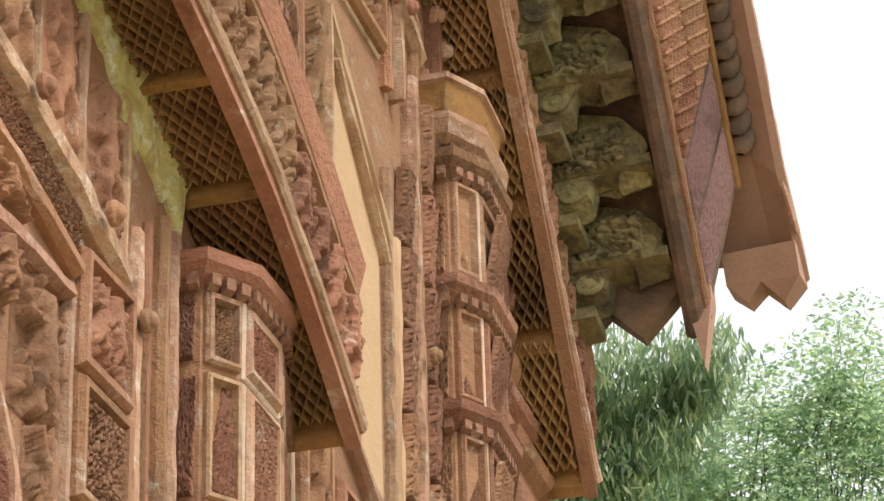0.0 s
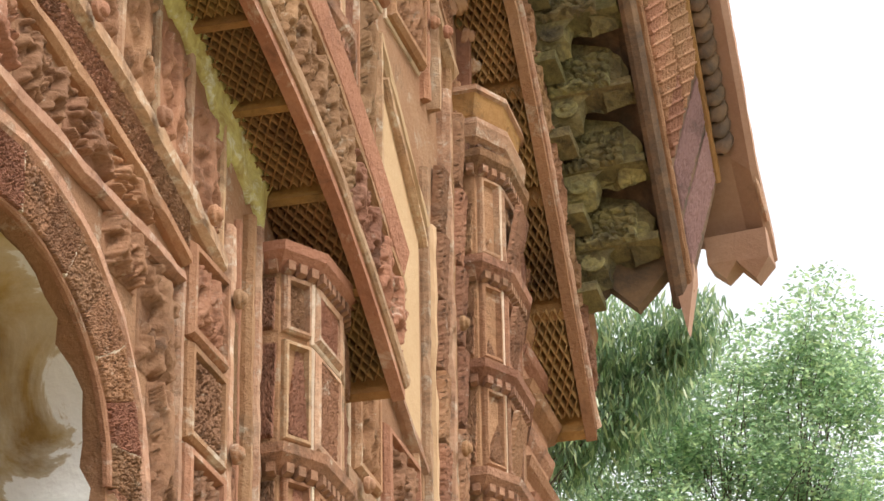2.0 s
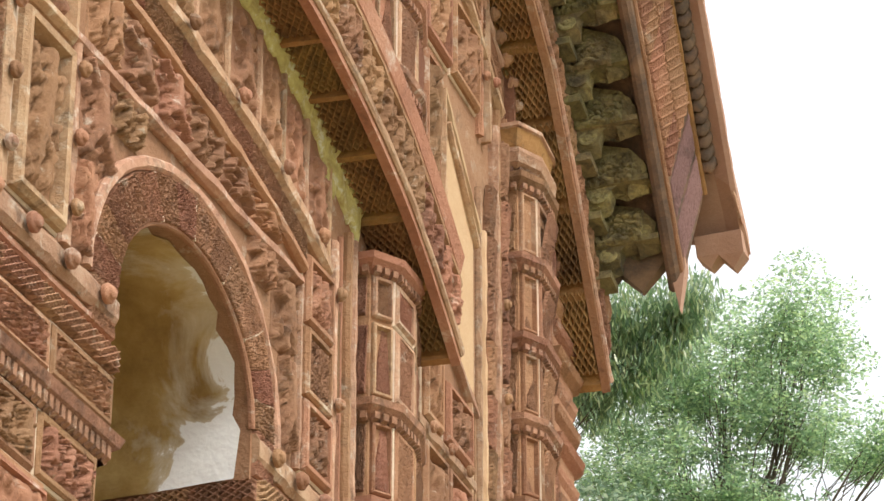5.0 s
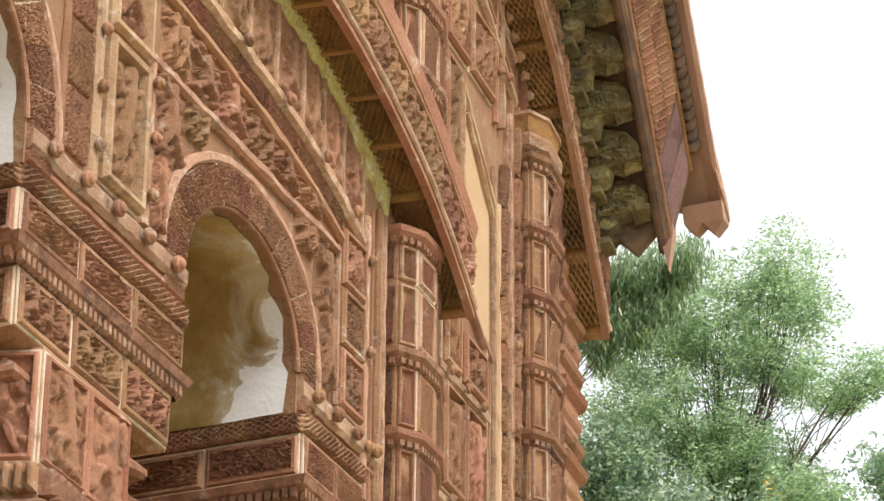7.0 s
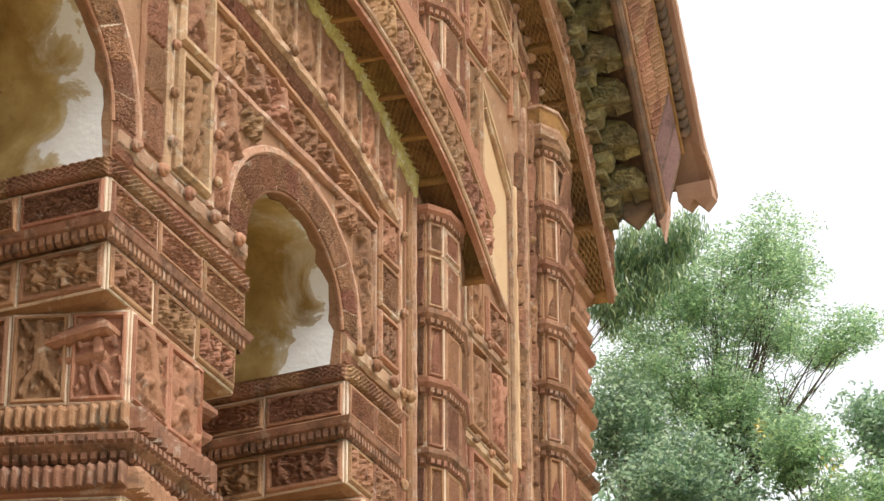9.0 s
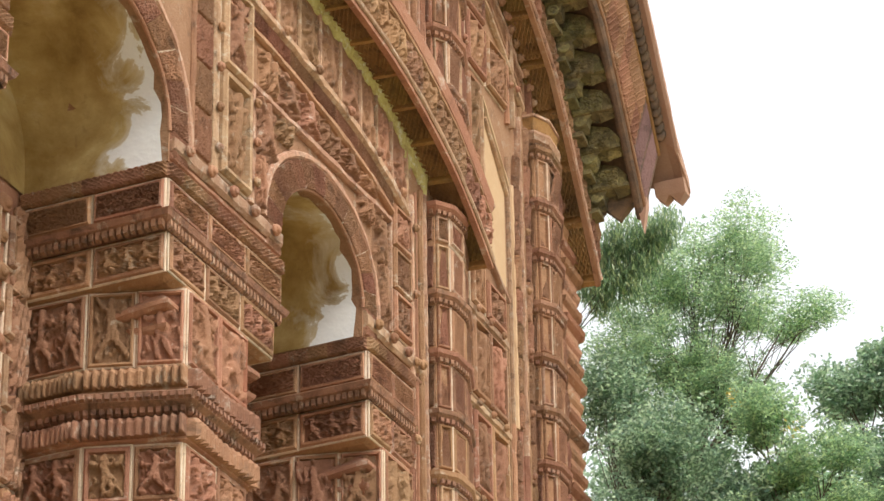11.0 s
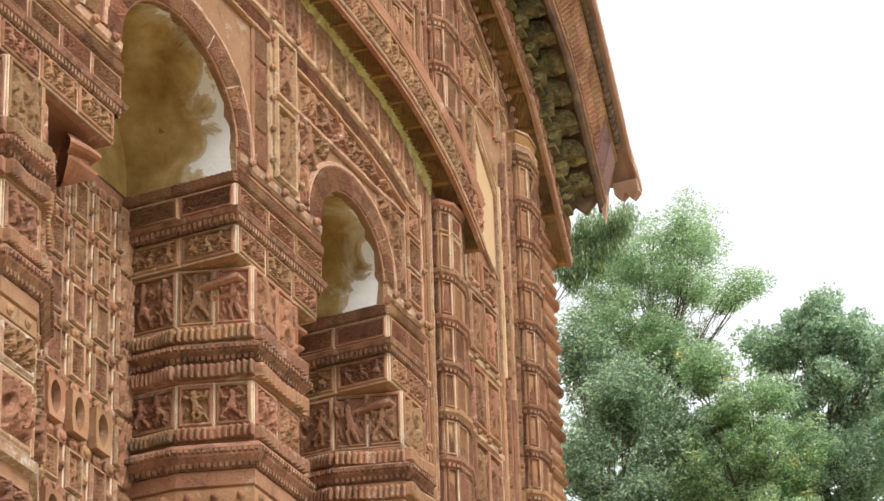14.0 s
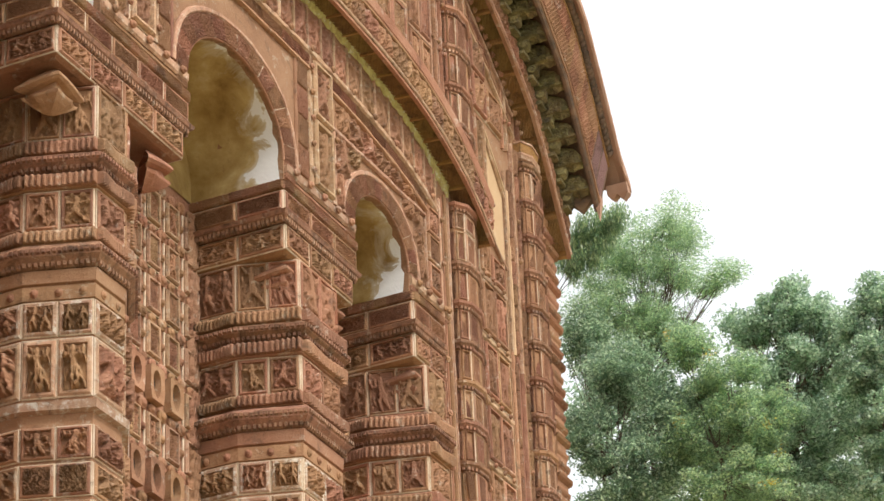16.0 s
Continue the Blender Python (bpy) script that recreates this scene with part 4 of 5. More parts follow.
# pointed end tongues of the eave
for x, w, drop in ((0.11, 0.10, 0.18), (0.27, 0.08, 0.15), (0.382, 0.024, 0.24), (0.445, 0.035, 0.06), (0.515, 0.037, 0.075)):
    tongue = Builder()
    top = 0.1 if x < 0.42 else 0.04
    yy = E_B if x < 0.42 else E_B + 0.15
    z = curve_top(E_B) + 0.14 if x < 0.42 else curve_top(yy) + 0.33
    tongue.add([(x - w, yy - 0.05, z + top), (x + w, yy - 0.05, z + top), (x + w, yy - 0.03, z - drop * 0.4), (x, yy - 0.01, z - drop), (x - w, yy - 0.03, z - drop * 0.4),
                (x - w, yy + 0.025, z + top), (x + w, yy + 0.025, z + top), (x + w, yy + 0.03, z - drop * 0.4), (x, yy + 0.03, z - drop), (x - w, yy + 0.03, z - drop * 0.4)],
               [(0, 4, 3, 2, 1), (5, 6, 7, 8, 9), (0, 1, 6, 5), (1, 2, 7, 6), (2, 3, 8, 7), (3, 4, 9, 8), (4, 0, 5, 9)])
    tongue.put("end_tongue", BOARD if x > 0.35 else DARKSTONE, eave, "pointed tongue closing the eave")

# ---- roof behind the eave ----
rv, rf = [], []
rys = np.linspace(Y0, Y1 + 0.05, 30)
for y in rys:
    for k in range(9):
        rv.append((-0.02 - k * 1.0, y, curve_top(y) + 0.60 + 1.6 * math.sin(math.pi * k / 8)))
for i in range(29):
    for k in range(8):
        rf.append((i * 9 + k, i * 9 + k + 1, (i + 1) * 9 + k + 1, (i + 1) * 9 + k))
roof = put("roof", rv, rf, TERRA, None, smooth=True)
tagged(roof, "curved hut-shaped terracotta temple roof", "roof", kind="structure")

# ---- corner of the facade: a stack of stepped ledges ----
corner = thing("corner_pier", "stepped terracotta corner pier with projecting ledges", "pier")
cplan = [(-0.01, 8.80), (0.035, 8.81), (0.045, 9.08), (0.03, 9.12), (-0.6, 9.12)]
band(corner, cplan, [(3.0, 0.0), (7.9, 0.0)], TERRA, "shaft")
for k in range(46):
    z = 7.75 - k * 0.098
    d = (0.034, 0.016, 0.024)[k % 3]
    band(corner, cplan, [(z - 0.042, 0.0), (z - 0.024, d * 0.7), (z - 0.006, d), (z, d * 0.5), (z + 0.006, 0.0)], TERRA if k % 4 else LEDGE, "ledge")

# ---- capital and niche on top of the corner pilaster ----
cap = thing("pilaster_capital", "weathered terracotta capital block with a bulbous baluster above", "capital")
cp = pil_plan(8.26, 1.12)
band(cap, cp, [(7.827, 0.008), (7.840, 0.026), (7.870, 0.034), (7.887, 0.030), (7.893, 0.006)], TERRA_PALE, "capital_lip")
band(cap, cp, [(7.893, 0.004), (7.905, 0.012), (7.925, 0.016), (7.950, 0.022), (7.957, 0.024)], OCHRE, "capital_block")
band(cap, cp, [(7.957, 0.024), (7.961, 0.032), (7.975, 0.030), (7.981, 0.01)], TERRA_PALE, "capital_rim")
dentils(cap, cp, 7.805, 0.022, 0.004, 0.022)
urn = [(0.035, 0.0), (0.05, 0.02), (0.05, 0.05), (0.036, 0.07), (0.06, 0.10), (0.07, 0.15), (0.055, 0.20), (0.034, 0.22), (0.06, 0.25), (0.066, 0.29), (0.05, 0.34), (0.03, 0.36), (0.03, 0.42)]
m = Matrix.Translation((0.09, 8.60, 7.976))
share("baluster", lathe("baluster", urn, TERRA, 14), m, cap)
nb = Builder()
nb.box((-0.002, 8.285, 7.975), (0.03, 8.31, 8.375))
nb.box((-0.002, 8.28, 8.375), (0.06, 8.70, 8.405))
nb.put("niche_frame", TERRA_DARK, cap)
# dark sheet painted as shade, since the wall behind is solid
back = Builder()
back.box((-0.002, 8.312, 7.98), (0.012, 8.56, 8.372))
back.put("niche_back", RECESS_SHADE, cap, "dark sheet painted as the niche's deep shade")


# ---- arch rings ----
for yc, r in ARCHES:
    inner_pts, outer_pts = arc(yc, r + 0.006, 14), arc(yc, r + 0.125, 14)
    for k in range(14):
        (a0, b0), (a1, b1), (c0, d0), (c1, d1) = inner_pts[k], inner_pts[k + 1], outer_pts[k], outer_pts[k + 1]
        quad_panel("vine" if k % 2 else "scroll", wall, (0.0, a0, b0), (0.0, a1, b1), (0.0, c1, d1), (0.0, c0, d0), 0.013, TERRA_DARK, "voussoir")
    for k in range(1, 14, 2):
        (a0, b0), (c0, d0) = inner_pts[k], outer_pts[k]
        moulding([(a0, b0), (c0, d0)], 0.014, 0.022, JOINT, wall, name="mortar_joint")
    moulding(arc(yc, r + 0.004, 24), 0.016, 0.014, TERRA, wall)
    moulding(arc(yc, r + 0.145, 24), 0.04, 0.03, TERRA_PALE, wall)
    for s in (-1, 1):
        y = yc + s * (r + 0.065)
        panel("scroll", wall, (0.0, y - 0.055, 6.06), EY, EZ, EX, 0.11, 0.11, 0.016, "voussoir")


# ---- band of bosses above the columns ----
def boss_band(y0, y1):
    moulding([(y0, 6.125), (y1, 6.125)], 0.085, 0.035, TERRA_PALE, wall)
    moulding([(y0, 6.068), (y1, 6.068)], 0.026, 0.022, TERRA, wall)
    k = max(2, round((y1 - y0) / 0.155))
    for i in range(k):
        boss(wall, y0 + (i + 0.5) * (y1 - y0) / k, 6.125, 0.034, 1.15)


boss_band(4.64, 5.48)
boss_band(2.98, 3.82)
boss_band(6.16, 6.80)


# ---- panels between and above the arches ----
def vstrip(y, z0, z1, w=0.05, h=0.03, mat=TERRA, bosses=0):
    moulding([(y, z0), (y, z1)], w * 0.78, h, mat, wall)
    for k in range(bosses):
        boss(wall, y, z0 + (k + 0.5) * (z1 - z0) / bosses, h - 0.004, 0.95)


B0 = 6.655


def curve_b1(y):
    return curve_low(y) - 0.45


def curve_b2(y):
    return curve_low(y) - 0.33


for sgn in (1, -1):
    def at(y):
        return MID + sgn * (y - MID)

    def span(y0, y1):
        a, b = at(y0), at(y1)
        return (a, b) if a < b else (b, a)

    # upright strips and tall figure panels over the column
    vstrip(at(4.79), 6.17, 6.95, 0.05, 0.02, TERRA_DARK)
    vstrip(at(4.955), 6.17, 7.0, 0.06, 0.032, TERRA_PALE, 5)
    for z0, z1 in ((6.18, 6.60), (6.62, 6.98)):
        a, b = span(4.99, 5.21)
        framed(wall, "figure", a, b, z0, z1, 0.0, 0.03, 0.028, TERRA_PALE, 0.034)
    vstrip(at(5.245), 6.17, 6.66, 0.05, 0.034, TERRA_PALE, 3)
    a, b = span(4.81, 4.925)
    for k in range(4):
        panel("scroll", wall, (0.0, a, 6.18 + k * 0.19), EY, EZ, EX, b - a, 0.175, 0.014)
    # spandrels of the side arch
    for z0, z1, y0, y1 in ((6.18, 6.40, 5.275, 5.345), (6.40, 6.64, 5.275, 5.43), (6.54, 6.64, 5.44, 5.56), (6.18, 6.42, 6.305, 6.40), (6.42, 6.64, 6.25, 6.40), (6.54, 6.64, 6.10, 6.24)):
        a, b = span(y0, y1)
        panel("figure" if z1 - z0 > 0.15 else "pair", wall, (0.0, a, z0), EY, EZ, EX, b - a, z1 - z0, 0.026)
    # level moulding and figure row over it
    moulding([(at(5.22), B0), (at(6.42), B0)], 0.04, 0.04, TERRA_PALE, wall)
    for k in range(7):
        y0, y1 = 5.29 + k * 0.165, 5.29 + (k + 1) * 0.165 - 0.01
        a, b = span(y0, y1)
        za, zb = curve_b1(a) - 0.03, curve_b1(b) - 0.03
        if min(za, zb) > B0 + 0.06:
            quad_panel("figure" if k % 3 else "pair", wall, (0.0, a, B0 + 0.025), (0.0, b, B0 + 0.025), (0.0, b, zb), (0.0, a, za), 0.03)
    ys = [at(y) for y in np.linspace(4.23, 6.45, 26)]
    moulding([(y, curve_b1(y)) for y in ys], 0.035, 0.04, TERRA, wall)
    # vine band between the curved mouldings
    for k in range(12):
        y0, y1 = 4.26 + k * 0.183, 4.26 + (k + 1) * 0.183 - 0.008
        a, b = span(y0, y1)
        quad_panel("scroll", wall, (0.0, a, curve_b1(a) + 0.02), (0.0, b, curve_b1(b) + 0.02), (0.0, b, curve_b2(b) - 0.035), (0.0, a, curve_b2(a) - 0.035), 0.016, TERRA_DARK)
    ys = [at(y) for y in np.linspace(4.23, 6.62, 30)]
    moulding([(y, curve_b2(y)) for y in ys], 0.06, 0.045, TERRA_PALE, wall)
    for k in range(9):
        y = at(4.42 + k * 0.26)
        boss(wall, y, curve_b2(y), 0.042, 1.0)
    # short upright panels under the cornice
    for k in range(14):
        y0, y1 = 4.30 + k * 0.168, 4.30 + (k + 1) * 0.168 - 0.045
        a, b = span(y0, y1)
        quad_panel("figure", wall, (0.0, a, curve_b2(a) + 0.04), (0.0, b, curve_b2(b) + 0.04), (0.0, b, curve_low(b) - 0.06), (0.0, a, curve_low(a) - 0.06), 0.02)
        yc_ = at(y1 + 0.0225)
        moulding([(yc_, curve_b2(yc_) + 0.035), (yc_, curve_low(yc_) - 0.03)], 0.024, 0.022, TERRA_PALE, wall)
    # upright strips between the side arch and the pilaster
    for y, w, h, mat, nb_, z1 in ((6.43, 0.035, 0.03, TERRA_PALE, 0, 6.66), (6.665, 0.05, 0.034, TERRA_PALE, 12, 6.86), (6.725, 0.03, 0.02, TERRA_DARK, 0, 6.9), (6.775, 0.04, 0.035, TERRA, 0, 6.93), (6.825, 0.035, 0.028, TERRA_PALE, 0, 6.93)):
        vstrip(at(y), 3.3 if y > 6.5 else 6.17, z1, w, h, mat, nb_)
    for k in range(3):
        a, b = span(6.455, 6.64)
        framed(wall, ("figure", "vine", "pair")[k], a, b, 6.18 + k * 0.19, 6.36 + k * 0.19, 0.0, 0.022, 0.024)
    for k in range(10):
        a, b = span(6.68, 6.71)
        panel("vine", wall, (0.002, a, 3.9 + k * 0.28), EY, EZ, EX, b - a, 0.27, 0.012)

# lintel rows on the wall between the end column and the pilaster
for k in range(8):
    framed(wall, rng.choice(["figure", "vine", "scroll"]), 6.625, 6.655 + 0.0, 4.0 + k * 0.25, 4.22 + k * 0.25, 0.0, 0.006, 0.01)

# masonry behind the end column
fill = Builder()
fill.box((-THICK, 6.24, Z_PLINTH), (-0.23, 6.458, 6.048))
fill.put("wall_body", TERRA, wall)

# ---- bay between the pilasters ----
bay_top = 7.0
for y, w, h, mat, nb_ in ((7.335, 0.05, 0.03, TERRA_PALE, 9), (7.39, 0.03, 0.02, TERRA_DARK, 0), (7.87, 0.035, 0.03, TERRA_PALE, 0), (7.915, 0.03, 0.022, TERRA, 0)):
    moulding([(y, 3.4), (y, 6.62 if y < 7.5 else 6.9)], w, h, mat, wall)
    for k in range(nb_):
        boss(wall, y, 4.0 + k * 0.29, h - 0.004, 0.95)
for k in range(6):
    z = 6.23 + 0.0 - k * 0.435
    moulding([(7.36, z + 0.42), (7.9, z + 0.42)], 0.055, 0.036, TERRA_PALE, wall)
    for i in range(3):
        boss(wall, 7.44 + i * 0.17, z + 0.42, 0.034, 0.9)
    framed(wall, "figure", 7.41, 7.62, z + 0.03, z + 0.385, 0.0, 0.026, 0.026)
    framed(wall, "pair" if k % 2 else "figure", 7.63, 7.85, z + 0.03, z + 0.385, 0.0, 0.026, 0.026)
# tall mouldings beside the corner pilaster, the upper part of the widest in cream stone
for y, w, h, z0, z1, mat in ((7.965, 0.035, 0.03, 6.3, 7.62, TERRA_PALE), (8.015, 0.055, 0.03, 6.3, 7.50, CREAM), (8.115, 0.04, 0.05, 6.2, 7.9, TERRA_PALE),
                             (8.17, 0.035, 0.03, 3.4, 8.0, TERRA), (8.255, 0.03, 0.025, 3.4, 8.0, TERRA)):
    moulding([(y, z0), (y, z1)], w * 0.8, h, mat, wall)
for y, w, h, mat in ((7.965, 0.05, 0.03, TERRA), (8.06, 0.04, 0.03, TERRA_DARK), (8.115, 0.04, 0.05, TERRA)):
    moulding([(y, 3.4), (y, 6.2 if y > 8.1 else 6.3)], w, h, mat, wall)
for k in range(8):
    panel("vine", wall, (0.004, 8.042, 6.32 + k * 0.17), EY, EZ, EX, 0.05, 0.165, 0.02)
for k in range(14):
    panel("vine", wall, (0.004, 7.99, 3.45 + k * 0.2), EY, EZ, EX, 0.045, 0.19, 0.02)
for k in range(22):
    panel("vine", wall, (0.004, 8.19, 3.5 + k * 0.2), EY, EZ, EX, 0.05, 0.19, 0.02)
for k in range(11):
    boss(wall, 8.115, 4.3 + k * 0.3, 0.048, 0.9)
# plain cream slab above the lower cornice's end, in a sloping raised frame
cream = [(7.64, 7.05), (7.90, 6.90), (7.90, 7.44), (7.64, 7.66)]
cv = [(0.012, y, z) for y, z in cream] + [(-0.02, y, z) for y, z in cream]
put("cream_slab", cv, [(0, 1, 2, 3), (7, 6, 5, 4)] + [(i, i + 4, (i + 1) % 4 + 4, (i + 1) % 4) for i in range(4)], CREAM, wall, "smooth cream stone slab")
moulding([(7.60, 7.76), (7.945, 7.46)], 0.03, 0.04, CREAM, wall)
moulding([(7.62, 7.66), (7.92, 7.40)], 0.022, 0.03, TERRA_PALE, wall, 0.012)
moulding([(7.60, 7.04), (7.60, 7.76)], 0.03, 0.04, TERRA_PALE, wall)
framed(wall, "figure", 7.42, 7.58, 6.68, 6.98, 0.0, 0.024, 0.024)
framed(wall, "pair", 7.62, 7.86, 6.68, 6.86, 0.0, 0.024, 0.024)
moulding([(7.62, 7.02), (7.92, 6.87)], 0.03, 0.04, TERRA_PALE, wall)
boss(wall, 7.72, 7.26, 0.012, 0.9)

# ---- upper storey of the wall, between the two cornices ----
def top_of_low(y):
    return curve_low(min(max(y, 1.2), 7.26)) + 0.36 if 1.16 < y < 7.30 else 7.0


for y, w, h, mat in ((5.30, 0.05, 0.03, TERRA_PALE), (5.78, 0.05, 0.03, TERRA_PALE), (6.26, 0.05, 0.03, TERRA), (6.66, 0.04, 0.03, TERRA_PALE), (6.72, 0.035, 0.045, TERRA), (6.775, 0.04, 0.028, TERRA_PALE),
                     (6.825, 0.03, 0.04, TERRA), (7.33, 0.04, 0.035, TERRA_PALE), (7.38, 0.03, 0.022, TERRA_DARK), (7.98, 0.04, 0.035, TERRA), (8.03, 0.03, 0.05, TERRA_PALE)):
    z0 = top_of_low(y) if y < 7.2 else (7.80 if 7.5 < y else 7.0)
    moulding([(y, z0), (y, curve_mid(y) - 0.03)], w * 0.8, h, mat, wall)
    for k in range(3):
        boss(wall, y, z0 + 0.2 + k * 0.36, h - 0.004, 0.85)
for y0, y1 in ((4.85, 5.27), (5.33, 5.75), (5.81, 6.23), (6.29, 6.63)):
    z = top_of_low((y0 + y1) / 2) + 0.05
    while z + 0.36 < curve_mid(y1) - 0.05:
        half_ = (y1 - y0) / 2
        framed(wall, "figure", y0, y0 + half_ - 0.01, z, z + 0.34, 0.0, 0.026, 0.026)
        framed(wall, "figure" if rng.random() < 0.6 else "vine", y0 + half_ + 0.01, y1, z, z + 0.34, 0.0, 0.026, 0.026)
        z += 0.385
        moulding([(y0 - 0.02, z - 0.02), (y1 + 0.02, z - 0.02)], 0.036, 0.034, TERRA_PALE, wall)
for y0, y1 in ((7.41, 7.66), (7.69, 7.95)):
    z = 7.86
    while z + 0.28 < curve_mid(y1) + 0.02:
        framed(wall, "figure", y0, y1, z, z + 0.26, 0.0, 0.024, 0.024)
        z += 0.29
framed(wall, "figure", 7.41, 7.55, 7.0, 7.36, 0.0, 0.024, 0.024)
framed(wall, "pair", 7.41, 7.55, 7.4, 7.8, 0.0, 0.024, 0.024)
# curved mouldings under the upper cornice
for d, w, h, mat in ((0.06, 0.045, 0.04, TERRA_PALE), (0.16, 0.03, 0.03, TERRA), (0.235, 0.045, 0.045, TERRA_PALE)):
    moulding([(y, curve_mid(y) - d) for y in np.linspace(4.3, 8.2, 40)], w, h, mat, wall)
for k in range(16):
    a, b = 5.0 + k * 0.2, 5.0 + (k + 1) * 0.2 - 0.01
    quad_panel("scroll", wall, (0.002, a, curve_mid(a) - 0.145), (0.002, b, curve_mid(b) - 0.145), (0.002, b, curve_mid(b) - 0.08), (0.002, a, curve_mid(a) - 0.08), 0.014)


# ---- trees beyond the temple ----
def tube(bl, pts, radii, seg=7):
    rings = []
    for i, (p, r) in enumerate(zip(pts, radii)):
        d = (pts[min(i + 1, len(pts) - 1)] - pts[max(i - 1, 0)]).normalized()
        a = d.orthogonal().normalized()
        b = d.cross(a)
        rings.append([tuple(p + a * (r * math.cos(2 * math.pi * k / seg)) + b * (r * math.sin(2 * math.pi * k / seg))) for k in range(seg)])
    verts = [v for ring in rings for v in ring]
    faces = []
    for i in range(len(rings) - 1):
        for k in range(seg):
            j = (k + 1) % seg
            faces.append((i * seg + k, i * seg + j, (i + 1) * seg + j, (i + 1) * seg + k))
    bl.add(verts, faces)


def tree(label, base, fork, masses, leaf_mat, leaf, count, rs, trunk_r=0.10, style="broad", clump=0.15):
    """A tapered trunk that forks into limbs; each limb ends in uneven clumps of single leaves.
    masses: (centre, radii, number of clumps)."""
    r = random.Random(rs)
    t = thing("tree", label, "tree", "trees beyond the temple", at=base)
    wood = Builder()
    base_v, fork_v = Vector(base), Vector(fork)
    trunk = [base_v.lerp(fork_v, k / 7) + Vector((r.uniform(-0.06, 0.06), r.uniform(-0.06, 0.06), 0)) * (0 < k < 7) for k in range(8)]
    tube(wood, trunk, [trunk_r * (1 - 0.085 * k) for k in range(8)], 9)
    ends = []
    for centre, radii, number in masses:
        c = Vector(centre)
        hub = fork_v.lerp(c, 0.62) + Vector((r.uniform(-0.05, 0.05), r.uniform(-0.05, 0.05), -0.1 * radii[2]))
        tube(wood, [fork_v, fork_v.lerp(hub, 0.5) + Vector((r.uniform(-0.04, 0.04), 0, 0.03)), hub, hub.lerp(c, 0.8) + Vector((r.uniform(-0.04, 0.04), 0, 0.02))], [trunk_r * 0.36, trunk_r * 0.26, trunk_r * 0.18, trunk_r * 0.07], 7)
        for _ in range(number):
            d = Vector((r.gauss(0, 1), r.gauss(0, 1), r.gauss(0, 1))).normalized() * (r.uniform(0.25, 1.0) ** 0.5)
            e = c + Vector((d.x * radii[0], d.y * radii[1], d.z * radii[2]))
            root = fork_v.lerp(hub, r.uniform(0.45, 1.0)).lerp(c, r.uniform(0.0, 0.45)) + Vector((r.uniform(-0.03, 0.03), r.uniform(-0.03, 0.03), r.uniform(-0.03, 0.03)))
            m1 = root.lerp(e, 0.45) + Vector((r.uniform(-0.05, 0.05), r.uniform(-0.05, 0.05), r.uniform(-0.02, 0.05)))
            m2 = root.lerp(e, 0.8) + Vector((r.uniform(-0.025, 0.025), r.uniform(-0.025, 0.025), 0.015))
            w = trunk_r * r.uniform(0.055, 0.11)
            if r.random() < 0.5:
                tube(wood, [root, m1, m2, e], [w, w * 0.7, w * 0.45, w * 0.2], 5)
            ends += [(e, r.uniform(0.7, 1.25)), (m2, 0.7)]
    wood.put("trunk", BARK, t)
    # leaves: one blade each, turned every way
    idx = np.arange(count)
    rnp = np.random.RandomState(rs)
    pick = rnp.randint(0, len(ends), count)
    E3 = np.array([tuple(e[0]) for e in ends])
    S1 = np.array([e[1] for e in ends])
    off = rnp.normal(0, 1, (count, 3))
    off /= np.linalg.norm(off, axis=1)[:, None]
    off *= np.cbrt(rnp.uniform(0.03, 1, count))[:, None]
    off *= np.array([1.2, 1.2, {"droop": 1.5, "feather": 0.75}.get(style, 0.85)]) * clump
    C = E3[pick] + off * S1[pick][:, None]
    if style == "droop":
        d = rnp.normal(0, 0.35, (count, 3)) + np.array([0, 0, -1.0])
    elif style == "feather":
        d = rnp.normal(0, 1, (count, 3)) * np.array([1, 1, 0.35])
    else:
        d = rnp.normal(0, 1, (count, 3)) * np.array([1, 1, 0.6]) + np.array([0, 0, -0.25])
    d /= np.linalg.norm(d, axis=1)[:, None]
    sd = np.cross(d, rnp.normal(0, 1, (count, 3)) + np.array([0, 0, 0.8 if style == "feather" else 0.0]))
    sd /= np.linalg.norm(sd, axis=1)[:, None]
    ln = leaf[0] * rnp.uniform(0.6, 1.3, count)[:, None]
    wd = leaf[1] * rnp.uniform(0.7, 1.3, count)[:, None]
    V = np.zeros((count * 4, 3))
    V[0::4] = C - d * ln / 2
    V[1::4] = C + sd * wd / 2 - d * ln * 0.08
    V[2::4] = C + d * ln / 2
    V[3::4] = C - sd * wd / 2 - d * ln * 0.08
    F = np.stack([idx * 4, idx * 4 + 1, idx * 4 + 2, idx * 4 + 3], 1)
    me = bpy.data.meshes.new("crown")
    me.from_pydata(V.tolist(), [], F.tolist())
    me.materials.append(leaf_mat)
    crown = new("crown", me)
    crown.parent = t
    crown.matrix_parent_inverse = Matrix.Translation(-t.location)
    return t, ends


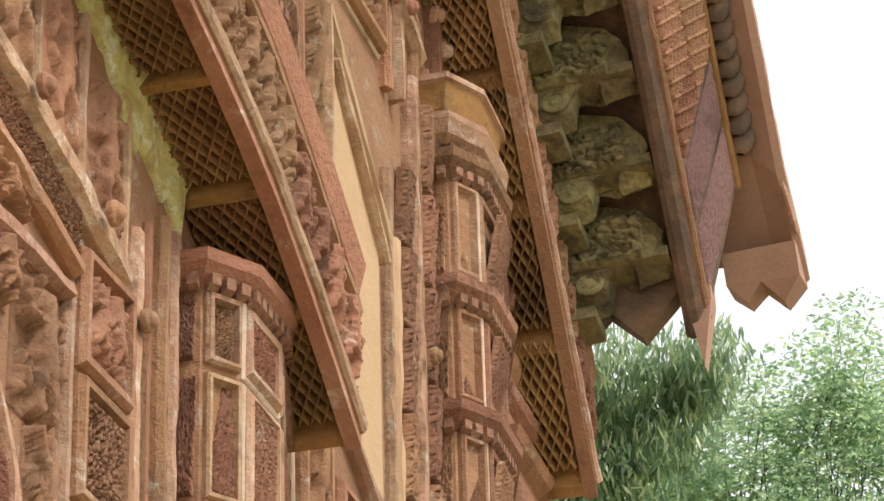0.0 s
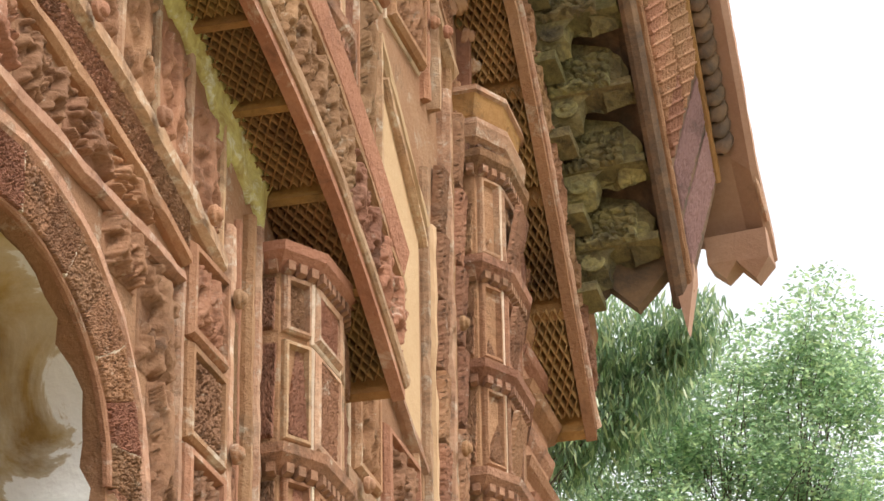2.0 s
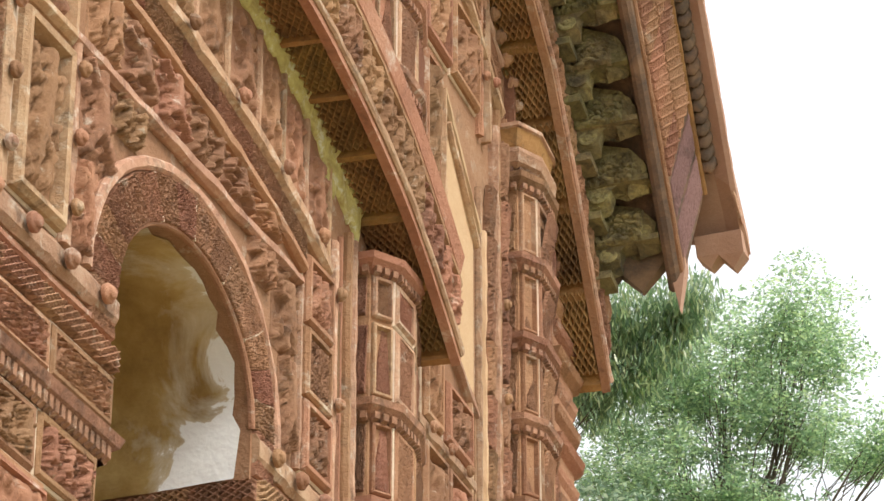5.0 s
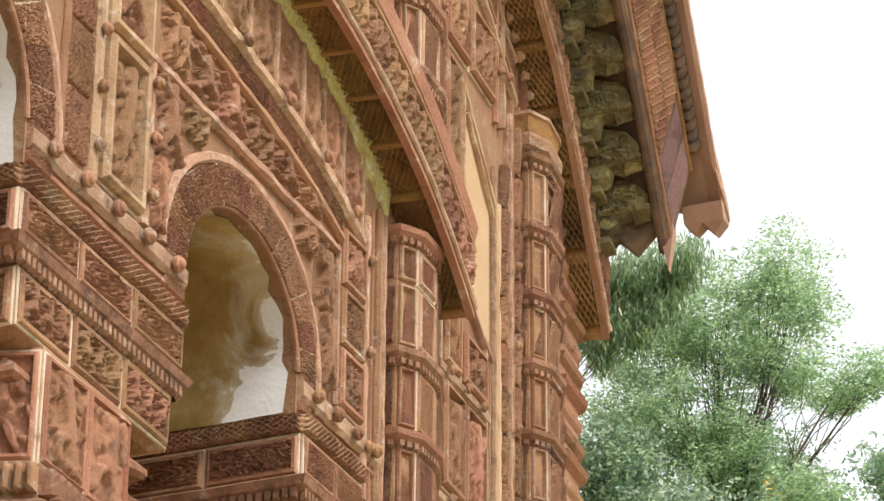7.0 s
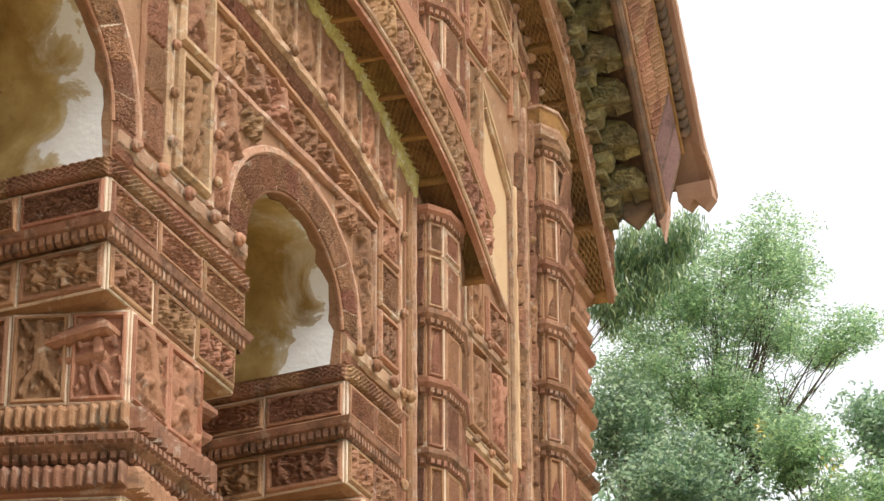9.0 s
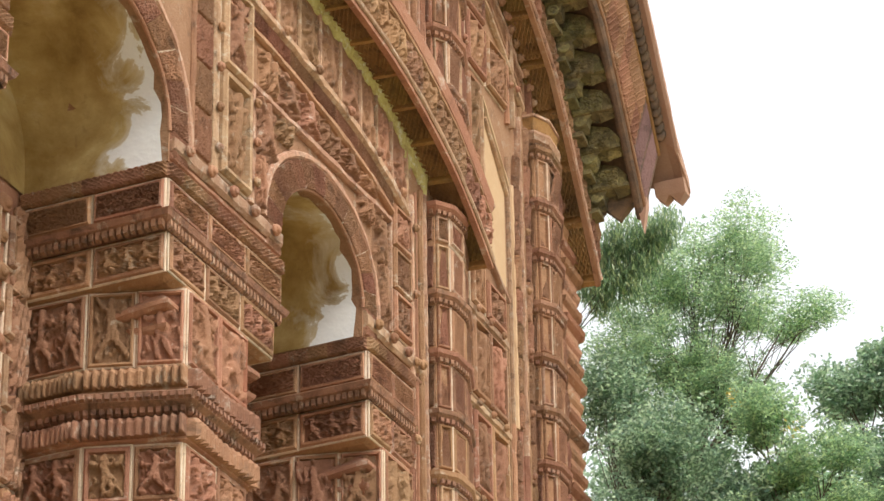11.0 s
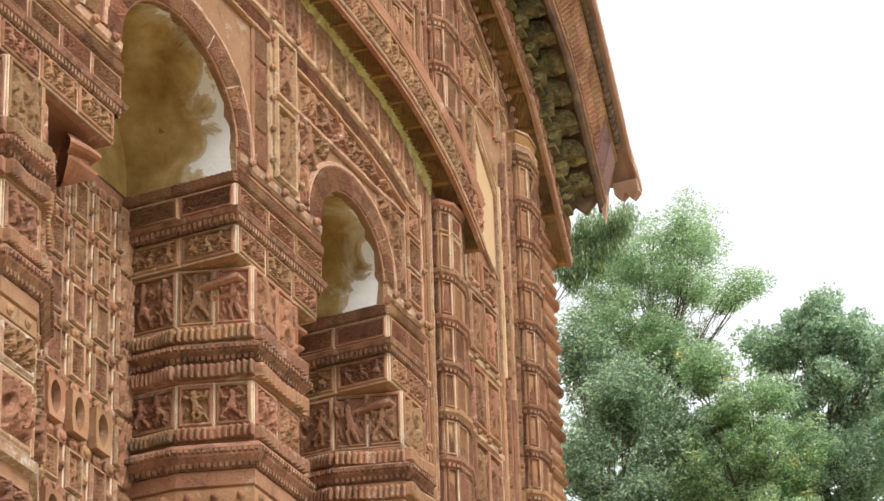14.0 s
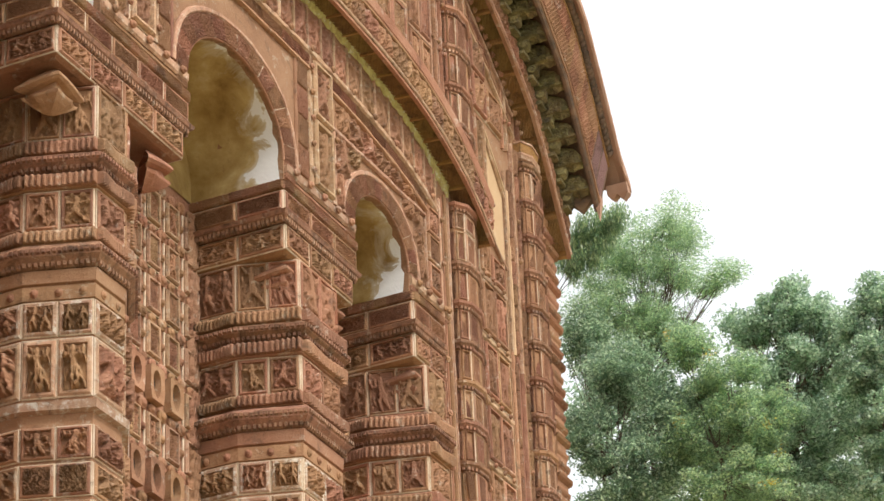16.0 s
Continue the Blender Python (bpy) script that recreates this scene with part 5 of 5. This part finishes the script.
# Trees stand close, their crowns placed and shrunk to fit the camera's view.
tree("tall feathery green tree with an open branching crown", (0.03, 9.70, -0.6), (0.03, 9.70, 6.89),
     [((0.36, 9.70, 8.10), (0.16, 0.16, 0.17), 26), ((0.42, 9.70, 7.96), (0.17, 0.17, 0.14), 18), ((0.07, 9.70, 7.99), (0.25, 0.25, 0.20), 50),
      ((-0.17, 9.70, 7.89), (0.20, 0.20, 0.20), 44), ((0.57, 9.70, 7.61), (0.23, 0.23, 0.09), 26), ((0.73, 9.70, 7.62), (0.09, 0.09, 0.05), 8),
      ((0.27, 9.70, 7.75), (0.21, 0.21, 0.18), 36), ((-0.01, 9.70, 7.53), (0.28, 0.28, 0.19), 60), ((0.21, 9.70, 7.37), (0.23, 0.23, 0.15), 40),
      ((-0.33, 9.70, 7.59), (0.16, 0.16, 0.24), 36), ((-0.06, 9.70, 7.24), (0.35, 0.30, 0.18), 60), ((0.30, 9.70, 7.16), (0.17, 0.17, 0.15), 26)],
     LEAF_FEATHER, (0.019, 0.008), 74000, 3, 0.03, "feather", 0.075)
tree("slender tree with long drooping leaves beside the temple", (-0.44, 9.10, -0.6), (-0.44, 9.10, 7.27),
     [((0.02, 9.10, 7.81), (0.13, 0.13, 0.16), 20), ((-0.13, 9.10, 7.70), (0.12, 0.12, 0.19), 20), ((0.16, 9.10, 7.89), (0.06, 0.06, 0.10), 8)],
     LEAF_LONG, (0.042, 0.0075), 8500, 8, 0.012, "droop", 0.065)
tree("bushy dark green tree beside the temple", (-0.16, 9.35, -0.6), (-0.16, 9.35, 6.16),
     [((-0.24, 9.35, 7.20), (0.17, 0.17, 0.24), 36), ((0.04, 9.35, 6.86), (0.32, 0.30, 0.22), 60), ((-0.15, 9.35, 6.46), (0.33, 0.30, 0.31), 70),
      ((0.16, 9.35, 6.14), (0.36, 0.30, 0.27), 64), ((0.43, 9.35, 6.54), (0.24, 0.24, 0.22), 44), ((-0.10, 9.35, 5.88), (0.39, 0.30, 0.21), 50)],
     LEAF_BROAD, (0.028, 0.012), 56000, 21, 0.03, "broad", 0.078)
low_tree, low_ends = tree("low light-green tree with sprays of yellow flowers", (0.68, 9.30, -0.6), (0.68, 9.30, 6.04),
     [((0.53, 9.30, 6.94), (0.18, 0.18, 0.11), 26), ((0.77, 9.30, 6.63), (0.28, 0.28, 0.15), 44), ((0.56, 9.30, 6.28), (0.30, 0.30, 0.23), 50),
      ((0.97, 9.30, 6.29), (0.26, 0.26, 0.23), 48), ((0.77, 9.30, 5.84), (0.42, 0.30, 0.24), 64)],
     LEAF_FEATHER, (0.026, 0.010), 46000, 58, 0.03, "broad", 0.072)
tree("rounded dark green tree with dense foliage", (1.05, 9.70, -0.6), (1.05, 9.70, 6.23),
     [((1.14, 9.70, 7.27), (0.17, 0.17, 0.15), 30), ((1.01, 9.70, 7.18), (0.19, 0.19, 0.15), 26), ((0.78, 9.70, 7.15), (0.18, 0.18, 0.13), 26),
      ((1.31, 9.70, 7.15), (0.12, 0.12, 0.13), 20), ((1.41, 9.70, 6.99), (0.15, 0.15, 0.17), 24), ((1.13, 9.70, 6.80), (0.40, 0.30, 0.26), 70),
      ((1.18, 9.70, 6.32), (0.41, 0.30, 0.29), 70), ((0.88, 9.70, 6.03), (0.36, 0.30, 0.21), 50), ((1.34, 9.70, 5.77), (0.39, 0.30, 0.21), 46)],
     LEAF_BRIGHTENED, (0.03, 0.013), 60000, 34, 0.045, "broad", 0.066)
tree("tall bushy green tree with dense foliage", (1.76, 9.50, -0.6), (1.76, 9.50, 5.97),
     [((1.76, 9.50, 7.08), (0.14, 0.14, 0.12), 22), ((1.94, 9.50, 7.00), (0.21, 0.21, 0.16), 30), ((2.14, 9.50, 6.92), (0.21, 0.21, 0.21), 28),
      ((1.61, 9.50, 6.88), (0.10, 0.10, 0.14), 16), ((1.77, 9.50, 6.57), (0.28, 0.28, 0.28), 60), ((1.81, 9.50, 6.07), (0.34, 0.30, 0.31), 66),
      ((2.06, 9.50, 6.44), (0.21, 0.21, 0.31), 36), ((1.79, 9.50, 5.64), (0.37, 0.30, 0.20), 46)],
     LEAF_BRIGHTENED, (0.031, 0.014), 52000, 47, 0.045, "broad", 0.07)
tree("small green backdrop trees closing the view", (0.43, 10.60, -0.6), (0.43, 10.60, 6.32),
     [((-0.52, 10.60, 7.24), (0.45, 0.30, 0.36), 50), ((0.23, 10.60, 6.97), (0.51, 0.30, 0.36), 50), ((1.00, 10.60, 6.96), (0.50, 0.30, 0.31), 50),
      ((1.65, 10.60, 6.81), (0.46, 0.30, 0.42), 50), ((-0.18, 10.60, 6.41), (0.67, 0.30, 0.35), 60), ((0.82, 10.60, 6.22), (0.76, 0.30, 0.34), 70),
      ((1.65, 10.60, 6.05), (0.44, 0.30, 0.33), 50)],
     LEAF_BRIGHTENED, (0.042, 0.020), 40000, 63, 0.07, "broad", 0.11)
# yellow flower sprays
fr = random.Random(5)
fl = Builder()
for e, _ in fr.sample(low_ends, 11):
    for _ in range(26):
        p = e + Vector((fr.gauss(0, 0.022), -0.05 + fr.gauss(0, 0.022), 0.03 + fr.gauss(0, 0.026)))
        a, b = Vector((fr.gauss(0, 1), fr.gauss(0, 1), fr.gauss(0, 1))).normalized() * 0.011, Vector((fr.gauss(0, 1), fr.gauss(0, 1), fr.gauss(0, 1))).normalized() * 0.007
        fl.add([tuple(p - a), tuple(p + b), tuple(p + a), tuple(p - b)], [(0, 1, 2, 3)])
fl.put("blossom", FLOWER, low_tree, "sprays of small yellow blossom", kind="stuff")
